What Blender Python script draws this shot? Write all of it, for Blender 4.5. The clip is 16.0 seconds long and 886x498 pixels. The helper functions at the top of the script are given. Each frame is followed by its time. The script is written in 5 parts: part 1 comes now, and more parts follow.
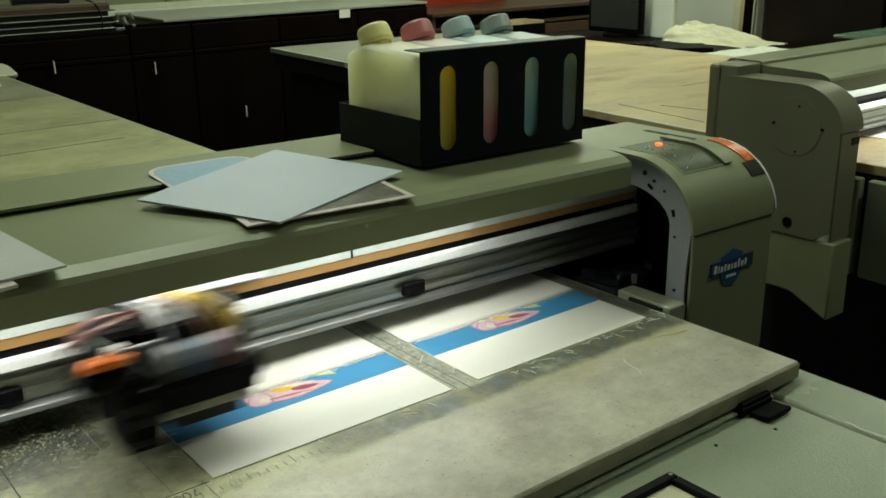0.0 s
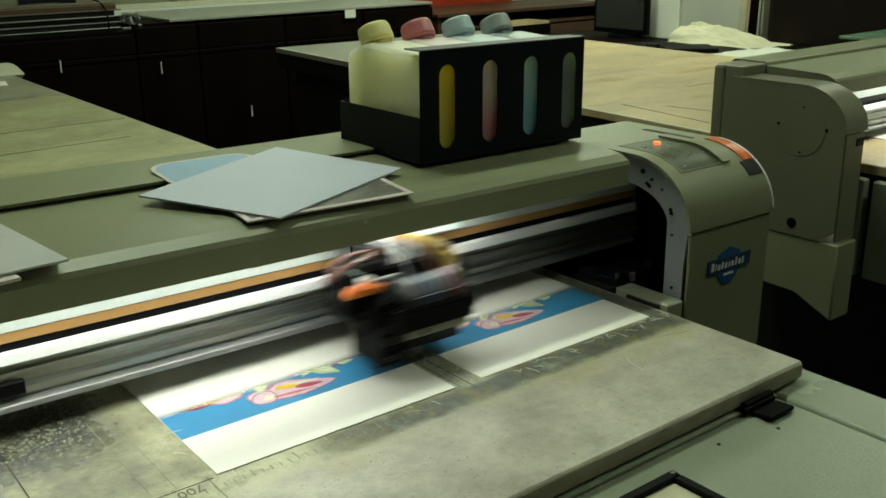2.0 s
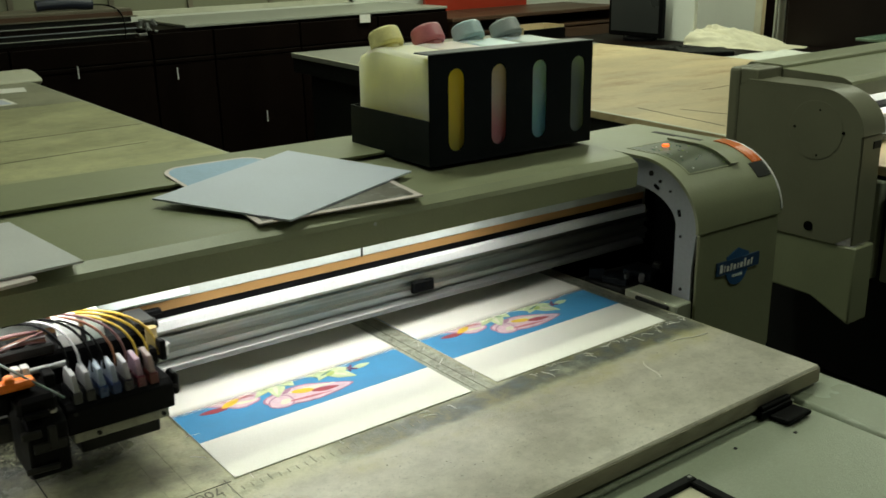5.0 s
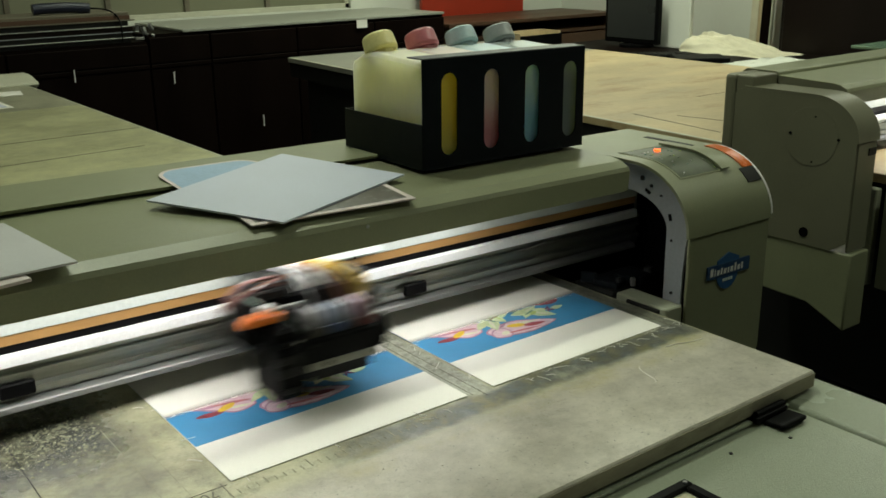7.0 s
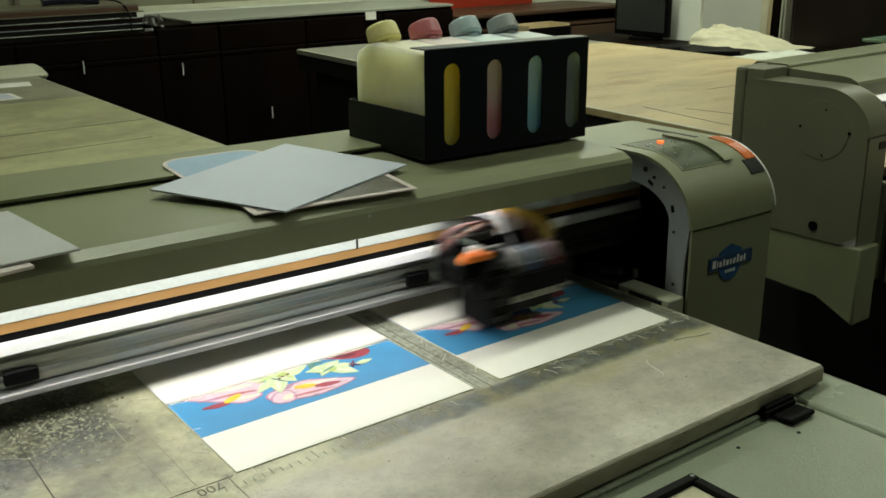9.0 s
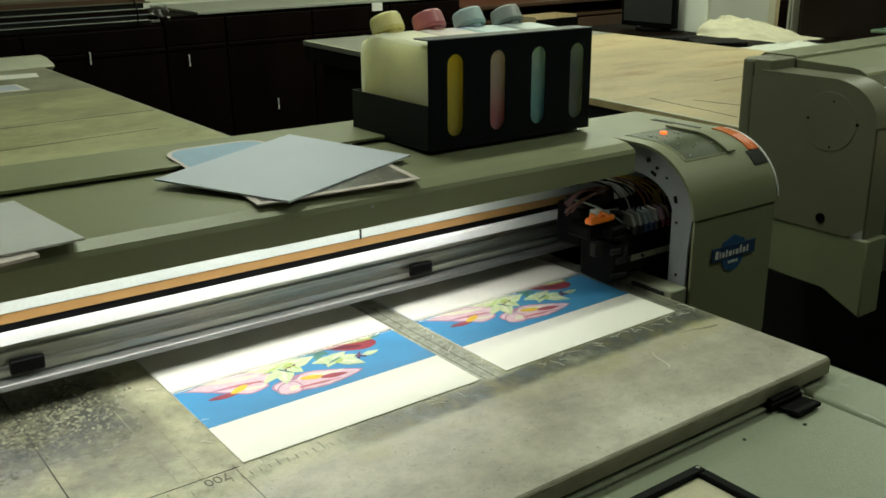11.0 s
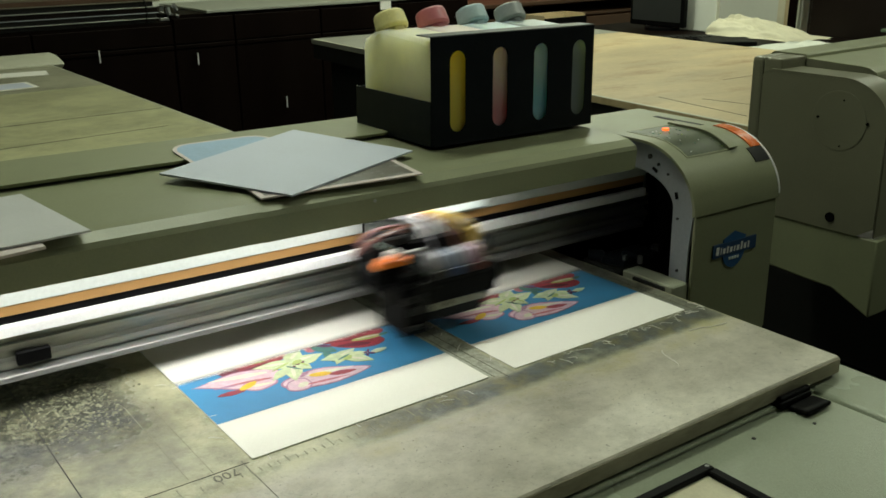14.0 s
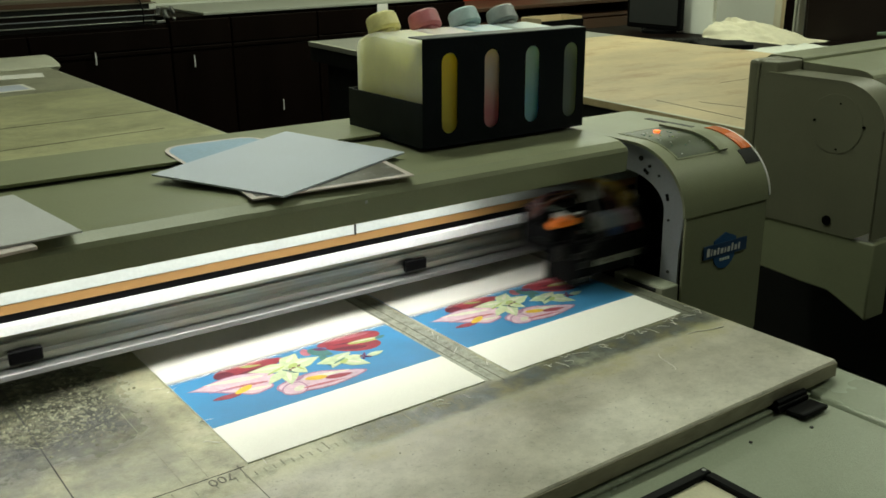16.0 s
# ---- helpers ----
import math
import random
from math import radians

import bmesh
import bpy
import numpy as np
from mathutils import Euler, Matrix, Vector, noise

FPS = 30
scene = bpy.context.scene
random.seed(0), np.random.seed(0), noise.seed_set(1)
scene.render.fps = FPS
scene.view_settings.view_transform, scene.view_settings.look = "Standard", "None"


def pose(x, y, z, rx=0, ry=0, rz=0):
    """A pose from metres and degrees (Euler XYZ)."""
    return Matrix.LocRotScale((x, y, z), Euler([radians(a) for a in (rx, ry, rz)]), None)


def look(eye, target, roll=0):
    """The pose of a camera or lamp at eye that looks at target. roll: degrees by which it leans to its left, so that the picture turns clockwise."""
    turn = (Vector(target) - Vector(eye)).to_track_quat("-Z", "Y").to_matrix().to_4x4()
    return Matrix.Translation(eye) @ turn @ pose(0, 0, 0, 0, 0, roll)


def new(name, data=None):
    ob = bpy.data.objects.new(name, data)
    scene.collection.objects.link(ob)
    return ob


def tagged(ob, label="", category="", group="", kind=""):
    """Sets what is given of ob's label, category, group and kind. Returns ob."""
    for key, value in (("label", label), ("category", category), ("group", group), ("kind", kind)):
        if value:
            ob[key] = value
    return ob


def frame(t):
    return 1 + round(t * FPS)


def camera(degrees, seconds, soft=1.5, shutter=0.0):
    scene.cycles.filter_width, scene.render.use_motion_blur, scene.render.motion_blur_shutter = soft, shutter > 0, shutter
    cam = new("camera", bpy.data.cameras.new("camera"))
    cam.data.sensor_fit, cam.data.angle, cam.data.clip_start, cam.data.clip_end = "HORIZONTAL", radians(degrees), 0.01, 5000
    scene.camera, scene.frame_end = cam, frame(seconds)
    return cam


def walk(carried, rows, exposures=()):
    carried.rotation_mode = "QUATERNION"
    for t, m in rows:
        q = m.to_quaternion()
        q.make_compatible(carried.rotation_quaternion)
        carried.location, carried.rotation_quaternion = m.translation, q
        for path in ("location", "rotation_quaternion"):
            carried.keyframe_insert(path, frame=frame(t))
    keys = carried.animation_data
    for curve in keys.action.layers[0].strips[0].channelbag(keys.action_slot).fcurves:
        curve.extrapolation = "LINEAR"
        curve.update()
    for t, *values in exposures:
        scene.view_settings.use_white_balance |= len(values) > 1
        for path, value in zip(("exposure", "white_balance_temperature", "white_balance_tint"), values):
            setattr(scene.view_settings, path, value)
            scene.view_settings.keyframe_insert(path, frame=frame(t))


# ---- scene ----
cam = camera(49.1, 16.0, soft=1.6, shutter=0.9)
PATH = [
    (0, (-1.002, -0.584, 1.353), (0.167, 0.915, 0.732), -1.0),
    (0.5, (-1.005, -0.586, 1.354), (0.162, 0.915, 0.733), -1.1),
    (1, (-1.007, -0.587, 1.353), (0.159, 0.915, 0.733), -0.9),
    (1.5, (-1.007, -0.591, 1.354), (0.155, 0.914, 0.736), -1.0),
    (2, (-1.004, -0.588, 1.352), (0.158, 0.918, 0.732), -0.9),
    (2.5, (-1.005, -0.588, 1.353), (0.147, 0.924, 0.729), -1.3),
    (3, (-1.004, -0.587, 1.353), (0.132, 0.936, 0.73), -1.6),
    (3.5, (-1.006, -0.587, 1.353), (0.128, 0.938, 0.728), -1.6),
    (4, (-1.005, -0.587, 1.353), (0.129, 0.938, 0.731), -1.5),
    (6.5, (-1.009, -0.595, 1.354), (0.139, 0.93, 0.754), -1.1),
    (7, (-1.009, -0.591, 1.353), (0.139, 0.932, 0.752), -1.0),
    (7.5, (-1.01, -0.589, 1.353), (0.133, 0.937, 0.749), -0.9),
    (8, (-1.008, -0.589, 1.353), (0.13, 0.939, 0.744), -0.9),
    (8.5, (-1.007, -0.59, 1.351), (0.127, 0.94, 0.741), -1.0),
    (9, (-1.006, -0.589, 1.351), (0.126, 0.941, 0.736), -0.9),
    (11.5, (-1.006, -0.589, 1.351), (0.11, 0.945, 0.718), -1.0),
    (12, (-1.006, -0.586, 1.347), (0.109, 0.948, 0.712), -1.0),
    (12.5, (-1.006, -0.586, 1.349), (0.107, 0.949, 0.711), -0.9),
    (13, (-1.008, -0.587, 1.35), (0.101, 0.951, 0.714), -0.9),
    (13.5, (-1.008, -0.586, 1.349), (0.098, 0.955, 0.715), -0.9),
    (14, (-1.008, -0.588, 1.349), (0.098, 0.954, 0.716), -0.9),
    (14.5, (-1.007, -0.588, 1.349), (0.098, 0.955, 0.718), -1.0),
    (15, (-1.006, -0.586, 1.35), (0.1, 0.956, 0.719), -1.0),
    (15.5, (-1.004, -0.585, 1.349), (0.105, 0.956, 0.719), -0.9),
    (16, (-1.006, -0.586, 1.349), (0.106, 0.953, 0.721), -0.8),
]
walk(cam, [(t, look(eye, target, roll)) for t, eye, target, roll in PATH],
     exposures=[(0.0, 0.0, 6500, -2), (0.5, 0.0, 6500, 6), (1.5, 0.0, 6500, -2), (2.1, 0.0, 6500, -5), (2.5, 0.0, 6500, 3), (3.0, 0.0, 6500, 10), (4.0, 0.0, 6500, 4), (6.5, 0.0, 6500, 5), (7.5, 0.0, 6500, 8), (9.0, 0.0, 6500, 6), (11.5, 0.0, 6500, 3), (12.5, 0.0, 6500, 10), (13.5, 0.0, 6500, 6), (16.0, 0.0, 6500, 5)])

# ---- world and light ----
world = bpy.data.worlds.new("world")
world.use_nodes = True
scene.world = world
world.node_tree.nodes["Background"].inputs["Color"].default_value = (0.75, 0.82, 0.9, 1)
world.node_tree.nodes["Background"].inputs["Strength"].default_value = 0.03
scene.view_settings.exposure = 0.0

TUBES = [(-0.25, 1.0, 19), (1.3, -0.5, 12), (1.2, 3.5, 10), (2.6, 3.05, 38), (3.6, 1.5, 9)]


# ---- materials ----
def nodes_of(name):
    m = bpy.data.materials.new(name)
    m.use_nodes = True
    nt = m.node_tree
    return m, nt, nt.nodes["Principled BSDF"]


def link(nt, a, b):
    nt.links.new(a, b)


def coords(nt, kind="Object"):
    return nt.nodes.new("ShaderNodeTexCoord").outputs[kind]


def noise_node(nt, vec, scale, detail=4.0, rough=0.55, stretch=None):
    n = nt.nodes.new("ShaderNodeTexNoise")
    n.inputs["Scale"].default_value = scale
    n.inputs["Detail"].default_value = detail
    n.inputs["Roughness"].default_value = rough
    if stretch:
        mp = nt.nodes.new("ShaderNodeMapping")
        mp.inputs["Scale"].default_value = stretch
        link(nt, vec, mp.inputs["Vector"])
        vec = mp.outputs["Vector"]
    link(nt, vec, n.inputs["Vector"])
    return n.outputs["Fac"]


def ramp(nt, fac, stops):
    r = nt.nodes.new("ShaderNodeValToRGB")
    els = r.color_ramp.elements
    while len(els) < len(stops):
        els.new(0.5)
    for e, (p, c) in zip(els, stops):
        e.position = p
        e.color = (*c, 1) if len(c) == 3 else c
    link(nt, fac, r.inputs["Fac"])
    return r.outputs["Color"]


def mix(nt, fac, a, b, blend="MIX"):
    n = nt.nodes.new("ShaderNodeMix")
    n.data_type = "RGBA"
    n.blend_type = blend
    for sock, v in ((n.inputs["Factor"], fac), (n.inputs["A"], a), (n.inputs["B"], b)):
        if isinstance(v, (int, float)):
            sock.default_value = v
        elif isinstance(v, tuple):
            sock.default_value = (*v, 1) if len(v) == 3 else v
        else:
            link(nt, v, sock)
    return n.outputs["Result"]


def math_node(nt, op, a, b=0.0, c=None):
    n = nt.nodes.new("ShaderNodeMath")
    n.operation = op
    for sock, v in zip(n.inputs, (a, b, c)):
        if v is None:
            continue
        if isinstance(v, (int, float)):
            sock.default_value = v
        else:
            link(nt, v, sock)
    return n.outputs[0]


def bump(nt, bsdf, height, strength=0.2, distance=0.001):
    b = nt.nodes.new("ShaderNodeBump")
    b.inputs["Strength"].default_value = strength
    b.inputs["Distance"].default_value = distance
    link(nt, height, b.inputs["Height"])
    link(nt, b.outputs["Normal"], bsdf.inputs["Normal"])


def surface(name, base, rough=0.5, metal=0.0, var=0.12, scale=9.0, grain=220.0, grain_bump=0.15,
            dirt=None, dirt_amount=0.35, stretch=None, spec=0.5):
    """A worn surface: broad tone changes, fine grain, and smudges of a dirt colour."""
    m, nt, b = nodes_of(name)
    v = coords(nt)
    big = noise_node(nt, v, scale, 5, 0.6, stretch)
    fine = noise_node(nt, v, grain, 3, 0.6, stretch)
    lo = tuple(c * (1 - var) for c in base)
    hi = tuple(min(1, c * (1 + var)) for c in base)
    col = ramp(nt, big, [(0.3, lo), (0.7, hi)])
    col = mix(nt, 0.25, col, ramp(nt, fine, [(0.3, tuple(c * 0.75 for c in base)), (0.7, tuple(min(1, c * 1.2) for c in base))]))
    if dirt:
        smudge = noise_node(nt, v, scale * 2.3, 8, 0.7, stretch)
        fac = ramp(nt, smudge, [(0.52, (0, 0, 0)), (0.75, (dirt_amount,) * 3)])
        col = mix(nt, fac, col, dirt)
    link(nt, col, b.inputs["Base Color"])
    b.inputs["Metallic"].default_value = metal
    b.inputs["Specular IOR Level"].default_value = spec
    rr = math_node(nt, "MULTIPLY_ADD", big, 0.3, max(0.03, rough - 0.15))
    link(nt, rr, b.inputs["Roughness"])
    bump(nt, b, fine, grain_bump, 0.0006)
    return m


def glow(name, color, strength):
    m, nt, b = nodes_of(name)
    b.inputs["Base Color"].default_value = (*color, 1)
    b.inputs["Emission Color"].default_value = (*color, 1)
    b.inputs["Emission Strength"].default_value = strength
    return m


def band(nt, co, lo, hi, soft):
    """1 where lo < co < hi, with soft edges."""
    a = nt.nodes.new("ShaderNodeMapRange")
    a.interpolation_type = "SMOOTHSTEP"
    for k, val in zip(("From Min", "From Max", "To Min", "To Max"), (lo - soft, lo + soft, 0, 1)):
        a.inputs[k].default_value = val
    link(nt, co, a.inputs["Value"])
    c = nt.nodes.new("ShaderNodeMapRange")
    c.interpolation_type = "SMOOTHSTEP"
    for k, val in zip(("From Min", "From Max", "To Min", "To Max"), (hi - soft, hi + soft, 1, 0)):
        c.inputs[k].default_value = val
    link(nt, co, c.inputs["Value"])
    return math_node(nt, "MULTIPLY", a.outputs[0], c.outputs[0])


def bed_material(name, base, stained):
    """The worn bed: pale board with overspray, ink stains and scratches."""
    m, nt, b = nodes_of(name)
    shift = nt.nodes.new("ShaderNodeVectorMath")
    shift.inputs[1].default_value = (-0.65, 1.8, 0)
    link(nt, coords(nt), shift.inputs[0])
    v = shift.outputs[0]
    sep = nt.nodes.new("ShaderNodeSeparateXYZ")
    link(nt, v, sep.inputs[0])
    big = noise_node(nt, v, 5, 6, 0.62)
    mid = noise_node(nt, v, 17, 8, 0.68)
    fine = noise_node(nt, v, 160, 5, 0.7)
    col = ramp(nt, big, [(0.3, tuple(c * 0.78 for c in base)), (0.5, base), (0.72, tuple(min(1, c * 1.18) for c in base))])
    mott = ramp(nt, mid, [(0.35, (0.55, 0.55, 0.5)), (0.6, (1, 1, 1))])
    col = mix(nt, 0.6, col, mott, "MULTIPLY")
    specks = ramp(nt, fine, [(0.28, (0.45, 0.45, 0.4)), (0.42, (1, 1, 1))])
    col = mix(nt, 0.6, col, specks, "MULTIPLY")
    if not stained:
        patch = ramp(nt, noise_node(nt, v, 10, 9, 0.75), [(0.34, (0.55, 0.52, 0.42)), (0.5, (1, 1, 1)), (0.68, (1.12, 1.12, 1.1))])
        col = mix(nt, 0.45, col, patch, "MULTIPLY")
        rub = ramp(nt, noise_node(nt, v, 30, 9, 0.8, (0.35, 1, 1)), [(0.58, (0,) * 3), (0.74, (0.35,) * 3)])
        col = mix(nt, rub, col, tuple(c * 0.45 for c in base))
    if stained:
        # rubbed streaks and pale scuffs left by many sheets
        streak = ramp(nt, noise_node(nt, v, 22, 10, 0.86, (0.7, 1, 1)), [(0.36, (0.72, 0.71, 0.68)), (0.5, (1, 1, 1)), (0.64, (1.16, 1.15, 1.12))])
        col = mix(nt, 0.55, col, streak, "MULTIPLY")
        scuff = ramp(nt, noise_node(nt, v, 44, 10, 0.88, (0.5, 0.8, 1)), [(0.56, (0,) * 3), (0.70, (0.5,) * 3)])
        col = mix(nt, scuff, col, (0.64, 0.61, 0.54))
        grime = ramp(nt, noise_node(nt, v, 120, 8, 0.8), [(0.30, (0.55,) * 3), (0.44, (0,) * 3)])
        col = mix(nt, grime, col, (0.26, 0.235, 0.18))
        pits = ramp(nt, noise_node(nt, v, 210, 3, 0.6), [(0.27, (0.8,) * 3), (0.33, (0,) * 3)])
        col = mix(nt, pits, col, (0.10, 0.10, 0.08))
        wob = math_node(nt, "MULTIPLY_ADD", mid, 0.03, -0.015)
        yy = math_node(nt, "ADD", sep.outputs["Y"], wob)
        xx = math_node(nt, "ADD", sep.outputs["X"], wob)
        tiny = noise_node(nt, v, 55, 9, 0.75)
        # yellowed print zone
        zone = band(nt, yy, 0.165, 1.2, 0.02)
        ytone = ramp(nt, noise_node(nt, v, 9, 8, 0.7), [(0.32, (0.19, 0.185, 0.115)), (0.46, (0.38, 0.375, 0.225)), (0.56, (0.52, 0.515, 0.335)), (0.7, (0.66, 0.65, 0.47))])
        ytone = mix(nt, 0.6, ytone, ramp(nt, tiny, [(0.32, (0.25, 0.25, 0.22)), (0.5, (1, 1, 1))]), "MULTIPLY")
        col = mix(nt, math_node(nt, "MULTIPLY", zone, 0.85), col, ytone)
        # dark grey-blue ink along the front of the sheets
        front = band(nt, yy, 0.168, 0.209, 0.008)
        side = band(nt, xx, -0.56, 0.0, 0.03)
        blot = ramp(nt, noise_node(nt, v, 13, 7, 0.72), [(0.34, (0.12,) * 3), (0.5, (1,) * 3)])
        fac = math_node(nt, "MULTIPLY", math_node(nt, "MULTIPLY", front, side), blot)
        col = mix(nt, math_node(nt, "MULTIPLY", fac, 0.88), col, mix(nt, 0.6, ramp(nt, tiny, [(0.36, (0.018, 0.02, 0.022)), (0.62, (0.15, 0.155, 0.15))]), ramp(nt, noise_node(nt, v, 26, 6, 0.7), [(0.38, (0.03, 0.075, 0.14)), (0.5, (0.07, 0.075, 0.07)), (0.62, (0.20, 0.18, 0.06))])))
        # yellow overspray in front of that
        spray = math_node(nt, "MULTIPLY", band(nt, yy, 0.135, 0.18, 0.012), ramp(nt, noise_node(nt, v, 8, 6, 0.7), [(0.45, (0,) * 3), (0.62, (0.5,) * 3)]))
        col = mix(nt, spray, col, (0.42, 0.38, 0.13))
        # dark residue in the gap between the two sheets
        gap = math_node(nt, "MULTIPLY", band(nt, xx, -0.374, -0.334, 0.004), band(nt, yy, 0.21, 1.2, 0.01))
        gap = math_node(nt, "MULTIPLY", gap, 0.9)
        col = mix(nt, gap, col, ramp(nt, noise_node(nt, v, 85, 9, 0.8), [(0.34, (0.07, 0.07, 0.055)), (0.48, (0.30, 0.31, 0.25)), (0.62, (0.46, 0.47, 0.40))]))
        # dark residue beside the outer sheet
        rim = math_node(nt, "MULTIPLY", band(nt, xx, -0.036, -0.004, 0.004), band(nt, yy, 0.17, 1.2, 0.01))
        col = mix(nt, math_node(nt, "MULTIPLY", rim, 0.85), col, ramp(nt, noise_node(nt, v, 60, 9, 0.8), [(0.35, (0.035, 0.037, 0.03)), (0.62, (0.19, 0.195, 0.165))]))
        # dark wet ink spill where the head starts, with shade painted in towards the beam
        dx = band(nt, xx, -0.98, -0.72, 0.03)
        dy = band(nt, yy, 0.325, 0.80, 0.06)
        lumps = noise_node(nt, v, 95, 9, 0.72)
        spill = ramp(nt, lumps, [(0.46, (1,) * 3), (0.64, (0.78,) * 3)])
        zonef = math_node(nt, "MULTIPLY", dx, dy)
        soft = ramp(nt, noise_node(nt, v, 14, 6, 0.65), [(0.3, (0.7,) * 3), (0.5, (1,) * 3)])
        zonef = math_node(nt, "MULTIPLY", zonef, soft)
        fac = math_node(nt, "MULTIPLY", zonef, spill)
        col = mix(nt, math_node(nt, "MULTIPLY", fac, 0.9), col, ramp(nt, lumps, [(0.36, (0.016, 0.018, 0.015)), (0.52, (0.045, 0.048, 0.034)), (0.68, (0.15, 0.155, 0.105))]))
        # violet-grey bloom round the spill
        bloom = math_node(nt, "MULTIPLY", band(nt, xx, -0.93, -0.70, 0.05), band(nt, yy, 0.235, 0.42, 0.05))
        bloom = math_node(nt, "MULTIPLY", bloom, ramp(nt, noise_node(nt, v, 11, 6, 0.7), [(0.42, (0,) * 3), (0.6, (0.5,) * 3)]))
        col = mix(nt, bloom, col, (0.11, 0.115, 0.135))
    link(nt, col, b.inputs["Base Color"])
    rough = math_node(nt, "MULTIPLY_ADD", mid, 0.4, 0.18)
    if stained:
        rough = math_node(nt, "MULTIPLY_ADD", zonef, -0.24, rough)
    link(nt, rough, b.inputs["Roughness"])
    hgt = math_node(nt, "MULTIPLY_ADD", fine, 0.5, mid)
    hgt = math_node(nt, "MULTIPLY_ADD", noise_node(nt, v, 75, 6, 0.7), 0.9, hgt)
    if stained:
        hgt = math_node(nt, "MULTIPLY_ADD", math_node(nt, "MULTIPLY", zonef, lumps), 7.0, hgt)
    bump(nt, b, hgt, 0.5, 0.0016)
    return m


PAINT = surface("machine_paint", (0.230, 0.244, 0.150), 0.42, var=0.07, scale=5, grain=420, grain_bump=0.08, dirt=(0.16, 0.155, 0.11), dirt_amount=0.25)
PAINT_LIGHT = surface("machine_paint_light", (0.335, 0.355, 0.265), 0.45, var=0.07, scale=6, grain=420, grain_bump=0.08, dirt=(0.2, 0.2, 0.15), dirt_amount=0.25)
# machine paint darkened for the far gantry: its dimmer light is put into the colour
PAINT_FAR = surface("machine_paint_dimmed", (0.165, 0.163, 0.112), 0.38, var=0.1, scale=5, grain=420, grain_bump=0.08, dirt=(0.13, 0.12, 0.08), dirt_amount=0.3)
TRIMPAINT = surface("trim_paint", (0.52, 0.52, 0.41), 0.5, var=0.1, scale=9, dirt=(0.3, 0.29, 0.2), dirt_amount=0.3)
PAINT_GREEN = surface("apron_paint", (0.325, 0.36, 0.275), 0.27, var=0.06, scale=4, grain=420, grain_bump=0.75, dirt=(0.2, 0.22, 0.17), dirt_amount=0.2)
RING = surface("ring_metal", (0.25, 0.265, 0.285), 0.5, var=0.06, scale=12, dirt=(0.3, 0.3, 0.3), dirt_amount=0.3)
ALU = surface("aluminium", (0.36, 0.365, 0.36), 0.35, 0.75, var=0.1, scale=14, grain=60, grain_bump=0.05, stretch=(0.04, 1, 6))
ALU_DULL = surface("aluminium_dull", (0.33, 0.335, 0.30), 0.42, 0.85, var=0.3, scale=30, grain=80, grain_bump=0.05, stretch=(0.03, 1, 7))
RAILWHITE = surface("ground_steel", (0.88, 0.88, 0.9), 0.38, 0.1, var=0.01, scale=10, grain_bump=0.03)
ENCODER = surface("encoder_film", (0.44, 0.47, 0.45), 0.5, var=0.06, scale=9)
PALEBAND = surface("pale_strip", (0.66, 0.74, 0.72), 0.5, var=0.06, scale=9)
TAN = surface("tan_belt", (0.32, 0.175, 0.06), 0.5, var=0.12, scale=18, stretch=(0.1, 1, 1))
BLACK = surface("black_plastic", (0.003, 0.003, 0.0034), 0.5, var=0.4, scale=40, spec=0.07)
DARK = surface("dark_metal", (0.010, 0.010, 0.0095), 0.55, var=0.3, scale=30, spec=0.25)
RACK = surface("rack_steel", (0.0045, 0.0068, 0.010), 0.45, var=0.2, scale=14, dirt=(0.022, 0.028, 0.032), dirt_amount=0.2, spec=0.18)
RACKWORN = surface("rack_worn_edge", (0.055, 0.06, 0.062), 0.5, var=0.3, scale=40, dirt=(0.02, 0.02, 0.02), dirt_amount=0.5)
ORANGE = surface("orange_plastic", (0.95, 0.22, 0.02), 0.4, var=0.1, scale=40)
WHITEPL = surface("white_plastic", (0.75, 0.75, 0.74), 0.4, var=0.08, scale=40)
PAPER = surface("paper", (0.86, 0.84, 0.78), 0.75, var=0.015, scale=6, grain=900, grain_bump=0.05)
GREYCARD = surface("grey_card", (0.56, 0.60, 0.72), 0.5, var=0.06, scale=7, grain=700, grain_bump=0.05)
WARMCARD = surface("warm_grey_card", (0.54, 0.545, 0.56), 0.55, var=0.08, scale=9, grain=700, grain_bump=0.05)
BLUEINK = surface("blue_ink", (0.06, 0.275, 0.53), 0.5, var=0.14, scale=16, grain=600, grain_bump=0.05)
FLOOR = surface("floor_paint", (0.035, 0.035, 0.034), 0.55, var=0.25, scale=3, grain=90)
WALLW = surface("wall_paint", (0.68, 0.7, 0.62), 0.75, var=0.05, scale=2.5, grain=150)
# for the added walls out of view: dark, so little light bounces back
WALLD = surface("wall_dark_unseen", (0.16, 0.15, 0.12), 0.75, var=0.1, scale=2.5, grain=150)
CEIL = surface("ceiling_paint", (0.7, 0.7, 0.66), 0.85, var=0.04, scale=2)
DARKWOOD = surface("dark_wood", (0.0045, 0.0022, 0.0015), 0.55, spec=0.05, var=0.35, scale=4, grain=60, stretch=(1, 1, 0.12), dirt=(0.008, 0.005, 0.004))
CUPWOOD = surface("cupboard_wood", (0.007, 0.0035, 0.0025), 0.45, spec=0.2, var=0.3, scale=5, grain=60, stretch=(1, 1, 0.12))
GREYWOOD = surface("weathered_wood", (0.13, 0.115, 0.08), 0.6, var=0.35, scale=8, grain=70, stretch=(0.1, 1, 1))
BROWNWOOD = surface("brown_wood", (0.07, 0.034, 0.017), 0.5, var=0.3, scale=6, grain=70, stretch=(0.15, 1, 1))
